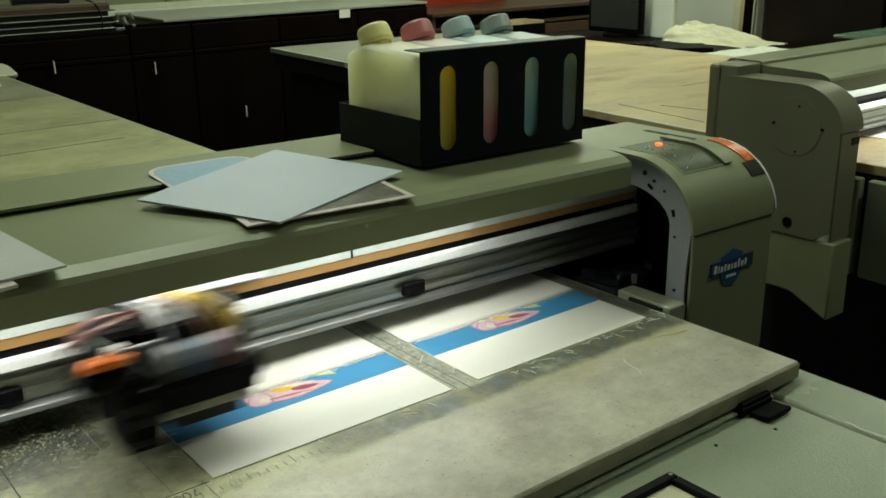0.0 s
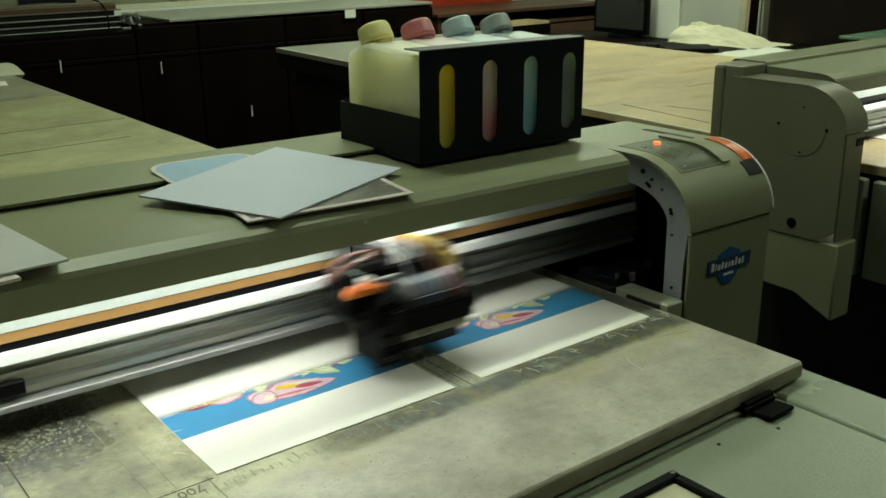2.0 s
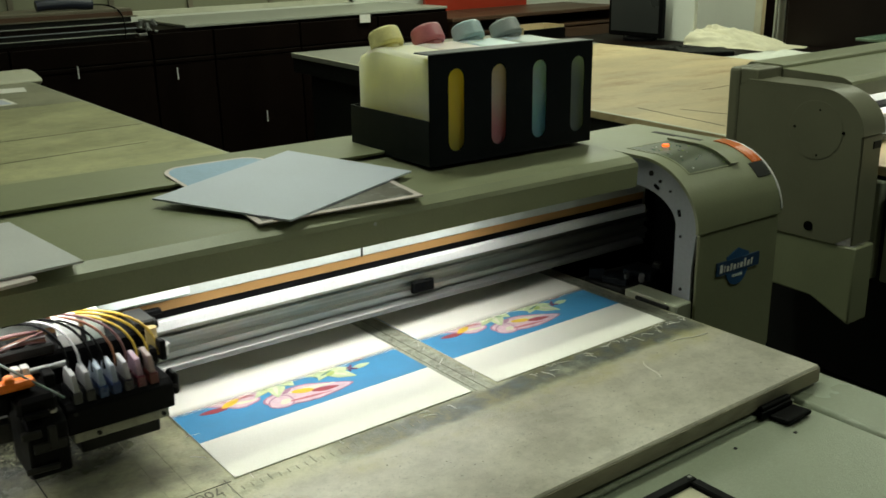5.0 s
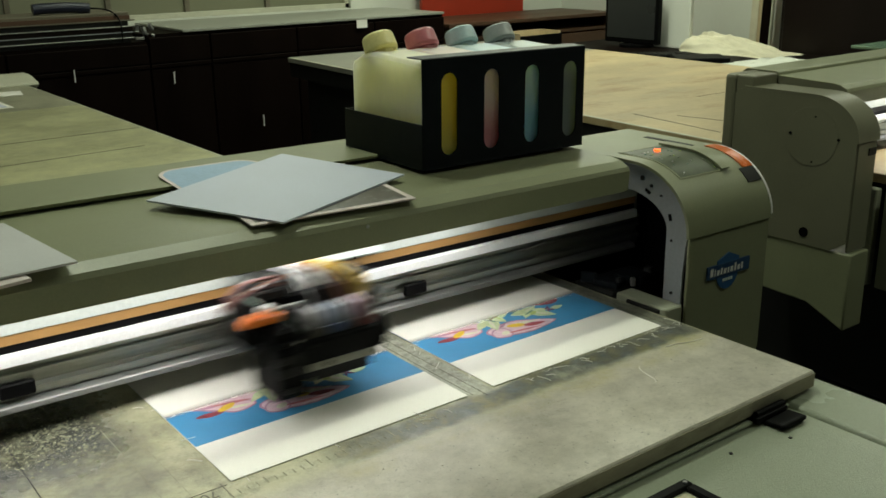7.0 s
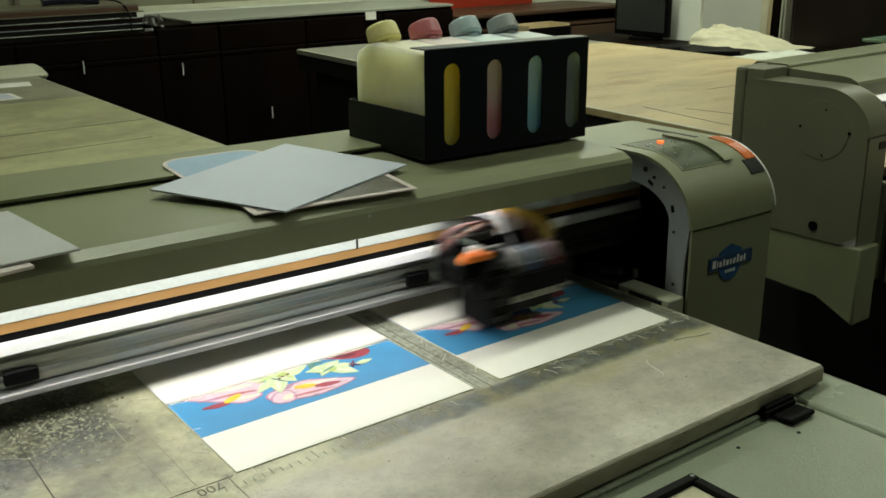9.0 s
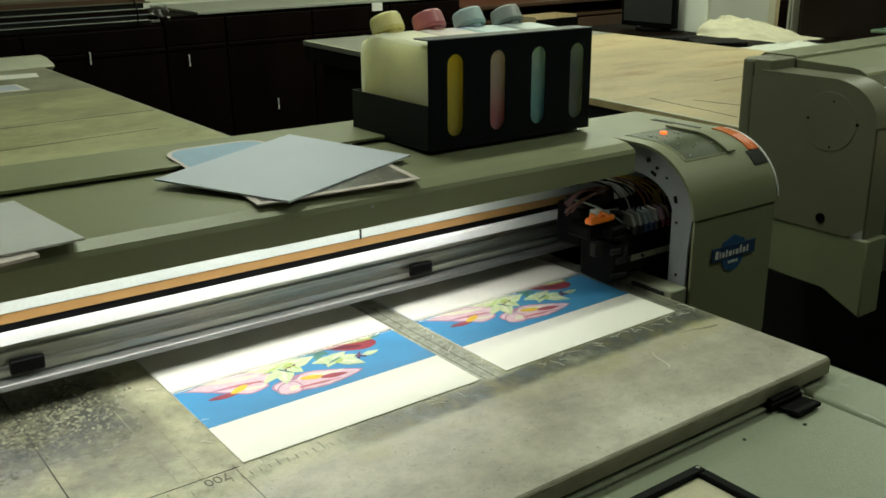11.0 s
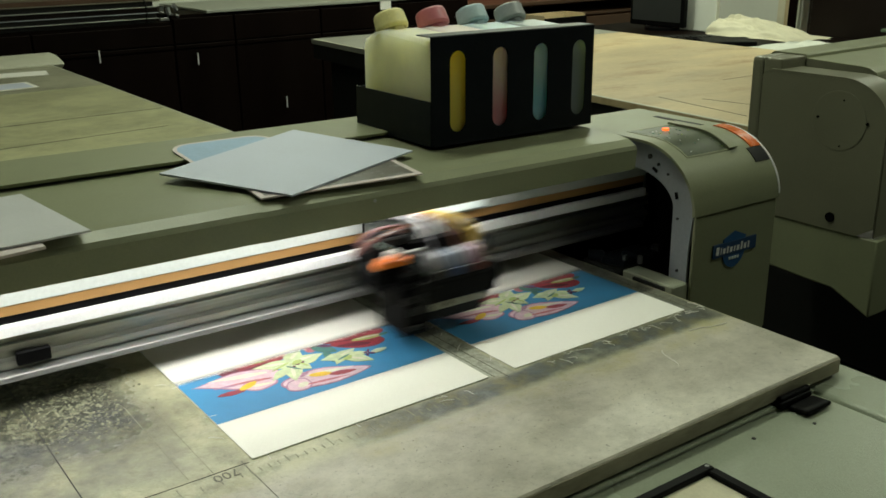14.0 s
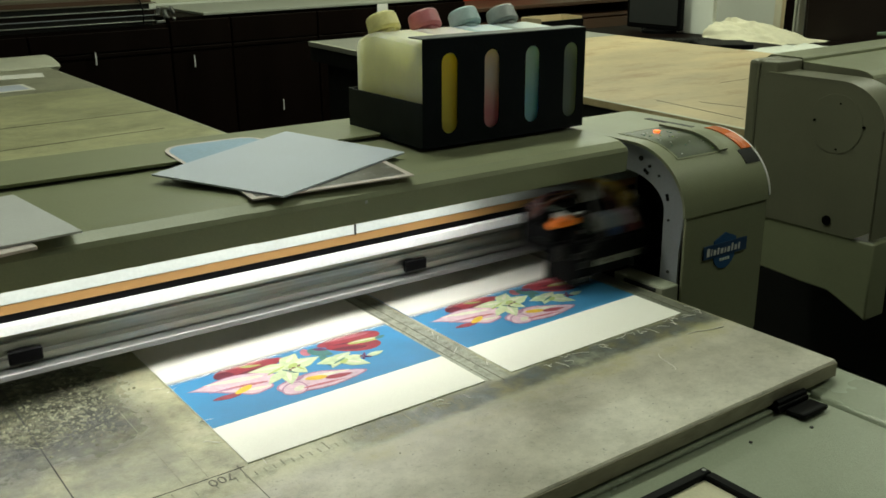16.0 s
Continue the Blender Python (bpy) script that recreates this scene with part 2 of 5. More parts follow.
PALEWOOD = surface("pale_wood", (0.5, 0.4, 0.24), 0.6, var=0.2, scale=5, grain=50, stretch=(0.2, 1, 1))
COUNTER = surface("counter_top", (0.32, 0.33, 0.28), 0.45, var=0.08, scale=4)
NAVY = surface("navy_plastic", (0.005, 0.008, 0.026), 0.35, var=0.2, scale=20)
GREENGLASS = surface("green_glass_edge", (0.17, 0.27, 0.19), 0.15, var=0.1, scale=6, grain_bump=0.0)
REDBOARD = surface("red_board", (0.34, 0.025, 0.006), 0.5, var=0.1, scale=4)
CLOTH = surface("cream_cloth", (0.66, 0.62, 0.46), 0.85, var=0.12, scale=12, grain=400, grain_bump=0.3)
SCREEN = surface("screen_glass", (0.035, 0.037, 0.036), 0.3, var=0.1, scale=3, grain_bump=0.0)
WINGLASS = glow("dusk_pane", (0.15, 0.155, 0.095), 0.12)
WINDOWDARK = surface("tinted_window", (0.055, 0.07, 0.036), 0.36, var=0.35, scale=60, grain_bump=0.0)
LENS = surface("orange_lens", (0.62, 0.13, 0.02), 0.25, var=0.1, scale=30, grain_bump=0.0)
BADGEBLUE = surface("badge_blue", (0.02, 0.09, 0.24), 0.4, var=0.08, scale=30)
BADGEDARK = surface("badge_banner", (0.015, 0.05, 0.13), 0.4, var=0.08, scale=30)
LEDGLOW = glow("led_strip", (1.0, 0.985, 0.93), 5.6)
TUBEGLOW = glow("tube_glow", (0.95, 1.0, 0.88), 6)
LEDRED = glow("status_led", (1.0, 0.13, 0.02), 2.2)
BED1 = bed_material("bed_board_front", (0.575, 0.545, 0.465), True)
BEDREAR = bed_material("bed_board_rear", (0.46, 0.455, 0.265), False)
BEDEND = bed_material("bed_board_end", (0.34, 0.335, 0.24), False)
BED2 = surface("bare_board", (0.52, 0.415, 0.235), 0.5, var=0.34, scale=3.0, grain=60, dirt=(0.30, 0.16, 0.06), dirt_amount=0.95, stretch=(0.5, 1, 1))
BED2END = surface("grey_board", (0.25, 0.25, 0.21), 0.5, var=0.15, scale=5, dirt=(0.15, 0.15, 0.12), dirt_amount=0.4)
EDGEBROWN = surface("raw_board_edge", (0.34, 0.31, 0.235), 0.7, var=0.3, scale=25, dirt=(0.1, 0.085, 0.06), dirt_amount=0.6, stretch=(0.3, 1, 1))
WHITEBOARD = surface("white_laminate", (0.82, 0.84, 0.76), 0.4, var=0.02, scale=3)


# ---- mesh helpers ----
def start():
    return bmesh.new()


def box(bm, x0, x1, y0, y1, z0, z1, bevel=0.0, seg=1):
    r = bmesh.ops.create_cube(bm, size=1.0)
    vs = r["verts"]
    for v in vs:
        v.co = Vector((x0 + (v.co.x + 0.5) * (x1 - x0), y0 + (v.co.y + 0.5) * (y1 - y0), z0 + (v.co.z + 0.5) * (z1 - z0)))
    if bevel:
        es = list({e for v in vs for e in v.link_edges})
        bmesh.ops.bevel(bm, geom=es, offset=bevel, segments=seg, affect="EDGES", profile=0.5)
    return vs


def turned_box(bm, m, sx, sy, sz, bevel=0.0, seg=1):
    """A box of that size centred on the pose m."""
    r = bmesh.ops.create_cube(bm, size=1.0)
    vs = r["verts"]
    for v in vs:
        v.co = m @ Vector((v.co.x * sx, v.co.y * sy, v.co.z * sz))
    if bevel:
        es = list({e for v in vs for e in v.link_edges})
        bmesh.ops.bevel(bm, geom=es, offset=bevel, segments=seg, affect="EDGES", profile=0.5)


def prism(bm, prof, x0, x1):
    """A closed (y, z) outline drawn out along x."""
    a = [bm.verts.new((x0, y, z)) for y, z in prof]
    b = [bm.verts.new((x1, y, z)) for y, z in prof]
    n = len(prof)
    for i in range(n):
        j = (i + 1) % n
        bm.faces.new((a[i], a[j], b[j], b[i]))
    bm.faces.new(a[::-1])
    bm.faces.new(b)


def plate(bm, outline, z0, z1):
    """A closed (x, y) outline raised from z0 to z1."""
    a = [bm.verts.new((x, y, z0)) for x, y in outline]
    b = [bm.verts.new((x, y, z1)) for x, y in outline]
    n = len(outline)
    for i in range(n):
        j = (i + 1) % n
        bm.faces.new((a[i], a[j], b[j], b[i]))
    bm.faces.new(a[::-1])
    bm.faces.new(b)


def shell(bm, outer, inner, x0, x1):
    """A bent sheet between two open (y, z) lines of equal length, drawn out along x."""
    ring = []
    for x in (x0, x1):
        ring.append([[bm.verts.new((x, y, z)) for y, z in line] for line in (outer, inner)])
    n = len(outer)
    for i in range(n - 1):
        (oa, ia), (ob, ib) = ring
        bm.faces.new((oa[i], oa[i + 1], ob[i + 1], ob[i]))
        bm.faces.new((ia[i + 1], ia[i], ib[i], ib[i + 1]))
        bm.faces.new((oa[i + 1], oa[i], ia[i], ia[i + 1]))
        bm.faces.new((ob[i], ob[i + 1], ib[i + 1], ib[i]))
    for i in (0, n - 1):
        (oa, ia), (ob, ib) = ring
        bm.faces.new((oa[i], ob[i], ib[i], ia[i]))


def tube(bm, pts, r, sides=8, closed=True):
    """A round bar along a line of points."""
    pts = [Vector(p) for p in pts]
    rings = []
    for i, p in enumerate(pts):
        d = (pts[min(i + 1, len(pts) - 1)] - pts[max(i - 1, 0)]).normalized()
        u = d.cross(Vector((0, 0, 1)))
        if u.length < 1e-3:
            u = d.cross(Vector((0, 1, 0)))
        u.normalize()
        w = d.cross(u)
        rings.append([bm.verts.new(p + r * (u * math.cos(2 * math.pi * k / sides) + w * math.sin(2 * math.pi * k / sides))) for k in range(sides)])
    for a, b in zip(rings, rings[1:]):
        for k in range(sides):
            j = (k + 1) % sides
            bm.faces.new((a[k], a[j], b[j], b[k]))
    if closed:
        bm.faces.new(rings[0][::-1])
        bm.faces.new(rings[-1])


def curve_line(a, b, c, d, n=12):
    """Points on the bend from a to d, drawn towards b and c."""
    a, b, c, d = (Vector(p) for p in (a, b, c, d))
    out = []
    for i in range(n + 1):
        t = i / n
        s = 1 - t
        out.append(a * s ** 3 + b * 3 * s * s * t + c * 3 * s * t * t + d * t ** 3)
    return out


def disc(bm, m, r, depth, sides=24):
    bmesh.ops.create_cone(bm, cap_ends=True, segments=sides, radius1=r, radius2=r, depth=depth, matrix=m)


BASES = {}


def thing(name, base, label, category, group="", kind=""):
    ob = new(name)
    ob.location = base
    BASES[ob.name] = Vector(base)
    return tagged(ob, label, category, group, kind)


def part(name, bm, material, parent, label="", smooth=False, bevel=0.0):
    """Links bm, written in the place's own coordinates, as one mesh under a thing or a part."""
    root = parent
    while root.parent:
        root = root.parent
    bmesh.ops.recalc_face_normals(bm, faces=bm.faces)
    me = bpy.data.meshes.new(name)
    bm.to_mesh(me)
    bm.free()
    me.transform(Matrix.Translation(-BASES[root.name]))
    me.materials.append(material)
    for p in me.polygons:
        p.use_smooth = True
    me.set_sharp_from_angle(angle=radians(80 if smooth else 14))
    ob = new(name, me)
    ob.parent = parent
    if bevel:
        mod = ob.modifiers.new("soft_edge", "BEVEL")
        mod.width, mod.segments, mod.limit_method, mod.angle_limit = bevel, 2, "ANGLE", radians(35)
    if label:
        tagged(ob, label)
    return ob


def solo(name, bm, material, label, category, kind="", group="", smooth=False, bevel=0.0, base=(0, 0, 0)):
    """A thing that is one mesh."""
    bmesh.ops.recalc_face_normals(bm, faces=bm.faces)
    me = bpy.data.meshes.new(name)
    bm.to_mesh(me)
    bm.free()
    me.transform(Matrix.Translation(-Vector(base)))
    me.materials.append(material)
    for p in me.polygons:
        p.use_smooth = True
    me.set_sharp_from_angle(angle=radians(80 if smooth else 14))
    ob = new(name, me)
    ob.location = base
    if bevel:
        mod = ob.modifiers.new("soft_edge", "BEVEL")
        mod.width, mod.segments, mod.limit_method, mod.angle_limit = bevel, 2, "ANGLE", radians(35)
    BASES[ob.name] = Vector(base)
    return tagged(ob, label, category, group, kind)


# ---- the room ----
def build_room():
    bm = start()
    box(bm, -3.6, 4.5, -3.2, 5.1, -0.1, 0.0)
    solo("floor", bm, FLOOR, "dark worn painted concrete workshop floor", "floor", "structure")
    bm = start()
    box(bm, -3.6, 4.5, -3.2, 5.1, 3.0, 3.1)
    solo("ceiling", bm, CEIL, "plain off-white workshop ceiling", "ceiling", "structure")
    # the west and south walls are never seen; they only close the room
    bm = start()
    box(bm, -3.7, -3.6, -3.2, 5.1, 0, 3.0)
    solo("wall_west", bm, WALLD, "plain grey-brown wall added out of view to close the room", "wall", "structure")
    bm = start()
    box(bm, 4.3, 4.4, -3.2, 4.9, 0, 3.0)
    solo("wall_east", bm, WALLW, "plain off-white painted workshop wall", "wall", "structure")
    bm = start()
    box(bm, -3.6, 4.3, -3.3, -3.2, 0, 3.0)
    solo("wall_south", bm, WALLD, "plain grey-brown wall added out of view to close the room", "wall", "structure")
    # back wall with a window opening
    wx0, wx1, wz0, wz1 = -0.75, 2.42, 0.966, 2.1
    bm = start()
    box(bm, -3.6, wx0, 4.9, 5.06, 0, 3.0)
    box(bm, wx1, 4.4, 4.9, 5.06, 0, 3.0)
    box(bm, wx0, wx1, 4.9, 5.06, 0, wz0)
    box(bm, wx0, wx1, 4.9, 5.06, wz1, 3.0)
    solo("wall_north", bm, WALLW, "off-white painted wall with a wide window", "wall", "structure")
    win = thing("window_1", (wx0, 4.95, wz0), "wide window with painted frame and dim yellowish panes", "window", kind="structure")
    bm = start()
    box(bm, wx0, wx1, 4.92, 4.97, wz0, wz0 + 0.03)
    box(bm, wx0, wx1, 4.92, 4.97, wz1 - 0.03, wz1)
    box(bm, wx0, wx0 + 0.03, 4.92, 4.97, wz0, wz1)
    box(bm, wx1 - 0.03, wx1, 4.92, 4.97, wz0, wz1)
    part("window_frame", bm, TRIMPAINT, win, bevel=0.003)
    xs = [wx0 + 0.03, -0.2, 0.33, 0.86, 1.32, 1.84, wx1 - 0.03]
    for x in xs[1:-1]:
        bm = start()
        box(bm, x - 0.014, x + 0.014, 4.925, 4.965, wz0 + 0.03, wz1 - 0.03)
        part("mullion", bm, GREYWOOD, win)
    for a, b in zip(xs, xs[1:]):
        bm = start()
        box(bm, a, b, 4.945, 4.95, wz0 + 0.03, wz1 - 0.03)
        part("pane", bm, WINGLASS, win)
    # ceiling tubes
    for x, y, watts in TUBES:
        t = thing("ceiling_light", (x, y, 2.9), "white twin fluorescent tube fitting hung below the ceiling", "lamp", "ceiling lights")
        bm = start()
        box(bm, x - 0.6, x + 0.6, y - 0.09, y + 0.09, 2.93, 3.0, 0.008)
        part("housing", bm, WHITEPL, t)
        for dy in (-0.045, 0.045):
            bm = start()
            tube(bm, [(x - 0.58, y + dy, 2.905), (x + 0.58, y + dy, 2.905)], 0.014, 10)
            part("tube", bm, TUBEGLOW, t)
        lamp = bpy.data.lights.new("tube_light", "AREA")
        lamp.shape, lamp.size, lamp.size_y, lamp.energy, lamp.color = "RECTANGLE", 1.16, 0.12, watts, (0.94, 1.0, 0.79)
        lo = new("tube_light", lamp)
        lo.matrix_basis = look((x, y, 2.885), (x, y, 0))


# ---- flatbed printer: base and bed ----
ZB = 0.85
WBED = 1.3


def build_base(dx, dy, bedmat, rearmat, near):
    """Frame and bed of a flatbed printer whose front right bed corner stands at (dx, dy)."""
    label = ("beige flatbed printer base with a worn ink-stained bed" if near else "beige flatbed printer base with a bare pale wooden bed")
    p = thing("flatbed_printer", (dx - WBED / 2, dy + 1.8, 0), label, "printer", "flatbed printers")
    x0, x1 = dx - WBED, dx
    # boards of the bed, butted end to end
    ends = [0.0, 1.35, 2.79, 3.5] if near else [0.0, 0.66, 2.79, 3.5]
    for i, (a, b) in enumerate(zip(ends, ends[1:])):
        bm = start()
        box(bm, x0, x1, dy + a + (0.0015 if i else 0), dy + b - 0.0015, ZB - 0.022, ZB, 0.002)
        part("bed_board", bm, bedmat if i == 0 else (rearmat if i == 1 else (BEDEND if near else BED2END)), p)
    bm = start()
    box(bm, x0 + 0.001, x1 - 0.001, dy - 0.0014, dy - 0.0002, ZB - 0.0205, ZB - 0.003)
    part("edge_band", bm, EDGEBROWN, p, "raw brown edge of the board")
    bm = start()
    box(bm, (x1 - 0.004) if near else x0, x1 + 0.001 if near else x0 + 0.012, dy + (1.36 if near else 0.67), dy + 3.49, ZB - 0.001, ZB + 0.0006)
    part("edge_strip", bm, TRIMPAINT, p, "pale worn strip along the bed's edge")
    bm = start()
    box(bm, x0 + 0.01, x1 - 0.012, dy + 0.03, dy + 3.5, ZB - 0.09, ZB - 0.0235)
    part("bed_frame", bm, DARK, p)
    # raised trim at the far end
    if near:
        bm = start()
        prism(bm, [(dy + 3.42, ZB + 0.0006), (dy + 3.43, ZB + 0.010), (dy + 3.50, ZB + 0.024), (dy + 3.56, ZB + 0.03), (dy + 3.62, ZB + 0.03), (dy + 3.66, ZB + 0.005), (dy + 3.66, ZB - 0.1)], x0 - 0.02, x1 + 0.045)
        part("end_trim", bm, TRIMPAINT, p, bevel=0.006)
    # side skirts in lengths
    for side in (0, 1):
        xs = x1 + 0.002 if side else x0 - 0.024
        runs = [(0.04 + 0.5 * k, 0.53 + 0.5 * k, 0.26) for k in range(7)] if near else [(0.10, 0.405, 0.255), (0.424, 0.51, 0.255)]
        for a, b, drop in runs:
            bm = start()
            box(bm, xs - (0.02 if side else 0), xs + (0.002 if side else 0.022), dy + a, dy + b, ZB - drop, ZB - 0.03, 0.003)
            part("skirt", bm, PAINT_LIGHT, p)
    bm = start()
    box(bm, x0 + 0.05, x1 - 0.05, dy + 0.1, dy + 3.4, 0.30, ZB - 0.1)
    part("frame", bm, DARK, p)
    for lx in (x0 + 0.12, x1 - 0.12):
        for ly in (dy + 0.2, dy + 1.75, dy + 3.3):
            bm = start()
            box(bm, lx - 0.05, lx + 0.05, ly - 0.05, ly + 0.05, 0.0, 0.30, 0.004)
            part("leg", bm, DARK, p)
    # apron in front of the bed
    za = 0.82
    bm = start()
    box(bm, x0 - 0.03, x1 - 0.054, dy - 0.42, dy + 0.03, za - 0.16, za, 0.004)
    part("apron", bm, PAINT_GREEN, p)
    bm = start()
    for v in box(bm, x1 - 0.052, x1 + 0.03, dy - 0.42, dy + 0.03, za - 0.16, za + 0.002):
        if v.co.z > za and v.co.x > x1:
            v.co.z += 0.005
    part("apron_edge", bm, PAINT_GREEN, p, bevel=0.006)
    bm = start()
    box(bm, x0, x1 - 0.056, dy - 0.006, dy + 0.004, za, za + 0.005, 0.0015)
    part("apron_rib", bm, PAINT_GREEN, p)
    if not near:
        for (ax, ay), (bx, by) in (((1.195, 1.40), (1.166, 1.04)), ((1.274, 1.30), (1.313, 1.145)), ((1.60, 1.515), (1.77, 1.524))):
            bm = start()
            turned_box(bm, Matrix.Translation(((ax + bx) / 2, (ay + by) / 2, ZB)) @ pose(0, 0, 0, 0, 0, math.degrees(math.atan2(by - ay, bx - ax))), math.hypot(bx - ax, by - ay), 0.004, 0.0008)
            part("crack", bm, DARK if ax < 1.4 else BROWNWOOD, p)
    return p


# ---- flatbed printer: gantry ----
def shield(x, z, w, h, n=8):
    """Outline of a shield, (x, z)."""
    pts = [(x - w / 2, z + h * 0.32), (x, z + h * 0.5), (x + w / 2, z + h * 0.32), (x + w / 2, z - h * 0.05)]
    pts += [(x + w / 2 * math.cos(radians(a)), z - h * 0.05 - h * 0.45 * math.sin(radians(a))) for a in (20, 40, 60, 78, 90, 102, 120, 140, 160)]
    return pts + [(x - w / 2, z - h * 0.05)]


def upright(bm, outline, y0, y1):
    """A closed (x, z) outline with its front at y0 and its back at y1."""
    a = [bm.verts.new((x, y0, z)) for x, z in outline]
    b = [bm.verts.new((x, y1, z)) for x, z in outline]
    n = len(outline)
    for i in range(n):
        j = (i + 1) % n
        bm.faces.new((a[i], a[j], b[j], b[i]))
    bm.faces.new(a)
    bm.faces.new(b[::-1])


def curved_patch(bm, x0, x1, a0, a1, lift, n=10):
    """A strip that lies on the rounded top of an end cover between two angles of its bend."""
    ry, rz = 0.108 + lift, 0.094 + lift
    o = arc(0.315, 0.955, ry, rz, a0, a1, n)
    i = arc(0.315, 0.955, ry - 0.003, rz - 0.003, a0, a1, n)
    shell(bm, o, i, x0, x1)


def cap_details(cap, xr, dy):
    bm = start()
    box(bm, xr + 0.006, xr + 0.040, dy + 0.213, dy + 0.31, ZB - 0.03, ZB + 0.006, 0.002)
    part("ledge", bm, PAINT_LIGHT, cap)
    bm = start()
    box(bm, xr + 0.0005, xr + 0.0055, dy + 0.225, dy + 0.285, ZB - 0.012, ZB + 0.003, 0.001)
    part("slider_block", bm, DARK, cap)
    # capping station that waits in the parking bay
    bm = start()
    box(bm, xr + 0.006, xr + 0.13, dy + 0.315, dy + 0.395, 0.815, 0.852, 0.003)
    cs = part("capping_station", bm, DARK, cap, "dark capping station with small fittings")
    for x, y, z, sx, sy, sz, m in ((0.030, 0.345, 0.857, 0.030, 0.040, 0.010, RACK), (0.075, 0.340, 0.858, 0.034, 0.046, 0.012, RACK), (0.030, 0.328, 0.864, 0.010, 0.006, 0.010, RACKWORN), (0.056, 0.322, 0.858, 0.008, 0.008, 0.014, ALU), (0.100, 0.330, 0.862, 0.010, 0.014, 0.020, DARK), (0.012, 0.372, 0.862, 0.008, 0.024, 0.016, RACK)):
        bm = start()
        turned_box(bm, pose(xr + x, dy + y, z, 0, 0, 40 * math.sin(x * 90)), sx, sy, sz, 0.0015)
        part("fitting", bm, m, cs)
    # display window in the top: a dark recess with a clear cover, a raised rim and a lamp
    def over(bm, x0, x1, a0, y1, lift):
        o = arc(0.315, 0.955, 0.108 + lift, 0.094 + lift, a0, 90, 10) + [(y1, 1.049 + lift)]
        i = arc(0.315, 0.955, 0.105 + lift, 0.091 + lift, a0, 90, 10) + [(y1, 1.046 + lift)]
        shell(bm, o, i, x0, x1)

    bm = start()
    over(bm, xr + 0.064, xr + 0.150, 126, 0.362, 0.0010)
    pts = part("display_window", bm, WINDOWDARK, cap, "tinted display window")
    for x0, x1, lf in ((0.0600, 0.0638, 0.0008), (0.1502, 0.168, 0.0050)):
        bm = start()
        over(bm, xr + x0, xr + x1, 127.5, 0.367, lf)
        part("window_rim", bm, PAINT, cap)
    bm = start()
    curved_patch(bm, xr + 0.0638, xr + 0.1502, 127.6, 126.2, 0.0010, 2)
    part("window_rim", bm, PAINT, cap)
    bm = start()
    box(bm, xr + 0.0638, xr + 0.1502, dy + 0.3625, dy + 0.365, 1.0485, 1.0502)
    part("window_rim", bm, PAINT, cap)
    rnd = random.Random(11)
    for k in range(26):
        x = xr + rnd.uniform(0.07, 0.145)
        a = radians(rnd.uniform(60, 123))
        if a > radians(90):
            y, z, tilt = 0.315 + 0.1094 * math.cos(a), 0.955 + 0.0954 * math.sin(a), math.degrees(a) - 90
        else:
            y, z, tilt = 0.315 + 0.045 * math.sin(radians(90) - a) / 0.5, 1.0506, 0
        bm = start()
        turned_box(bm, pose(x, dy + y, z, tilt, 0, rnd.uniform(0, 90)), rnd.uniform(0.0015, 0.0045), 0.0016, 0.0010)
        part("component", bm, (ALU, INK["lime"], RAILWHITE, INK["leaf"])[k % 4], pts)
    bm = start()
    disc(bm, pose(xr + 0.113, dy + 0.338, 1.0512), 0.0050, 0.003, 16)
    part("status_led", bm, LEDRED, cap, "glowing orange status lamp")
    bm = start()
    curved_patch(bm, xr + 0.2005, xr + 0.2235, 129, 88, 0.0015)
    part("warning_lens", bm, LENS, cap, "translucent orange warning lens")
    bm = start()
    curved_patch(bm, xr + 0.190, xr + 0.222, 144, 129.5, 0.0012)
    part("lens_slot", bm, DARK, cap)
    bm = start()
    box(bm, xr + 0.186, xr + 0.197, dy + 0.335, dy + 0.43, 1.0485, 1.0496)
    part("vent_slot", bm, DARK, cap)
    bm = start()
    curved_patch(bm, xr + 0.2245, xr + 0.2275, 176, 90, 0.0012, 16)
    part("edge_trim", bm, RAILWHITE, cap, "bright metal edge trim")
    # badge: banner and shield, with plain bars
    bm = start()
    upright(bm, shield(xr + 0.131, 0.891, 0.050, 0.056), dy + 0.2078, dy + 0.2094)
    badge = part("badge", bm, BADGEBLUE, cap, "blue shield badge with white bars")
    bm = start()
    upright(bm, [(xr + 0.083, 0.884), (xr + 0.083, 0.904), (xr + 0.181, 0.904), (xr + 0.181, 0.884)], dy + 0.2070, dy + 0.2092)
    part("banner", bm, BADGEDARK, badge)
    x = xr + 0.089
    for w, h in ((0.0062, 0.012), (0.0022, 0.010), (0.0052, 0.008), (0.0036, 0.010), (0.0056, 0.008), (0.0032, 0.008), (0.0056, 0.008), (0.0040, 0.012), (0.0054, 0.008), (0.0034, 0.010)):
        bm = start()
        upright(bm, [(x, 0.888), (x + 0.0006, 0.888 + h), (x + 0.0006 + w, 0.888 + h), (x + w, 0.888)], dy + 0.2064, dy + 0.2072)
        part("bar", bm, WHITEPL, badge)
        x += w + 0.0034
    for k in range(4):
        bm = start()
        upright(bm, [(xr + 0.120 + k * 0.006, 0.876), (xr + 0.120 + k * 0.006, 0.880), (xr + 0.124 + k * 0.006, 0.880), (xr + 0.124 + k * 0.006, 0.876)], dy + 0.2068, dy + 0.2080)
        part("bar", bm, PALEBAND, badge)
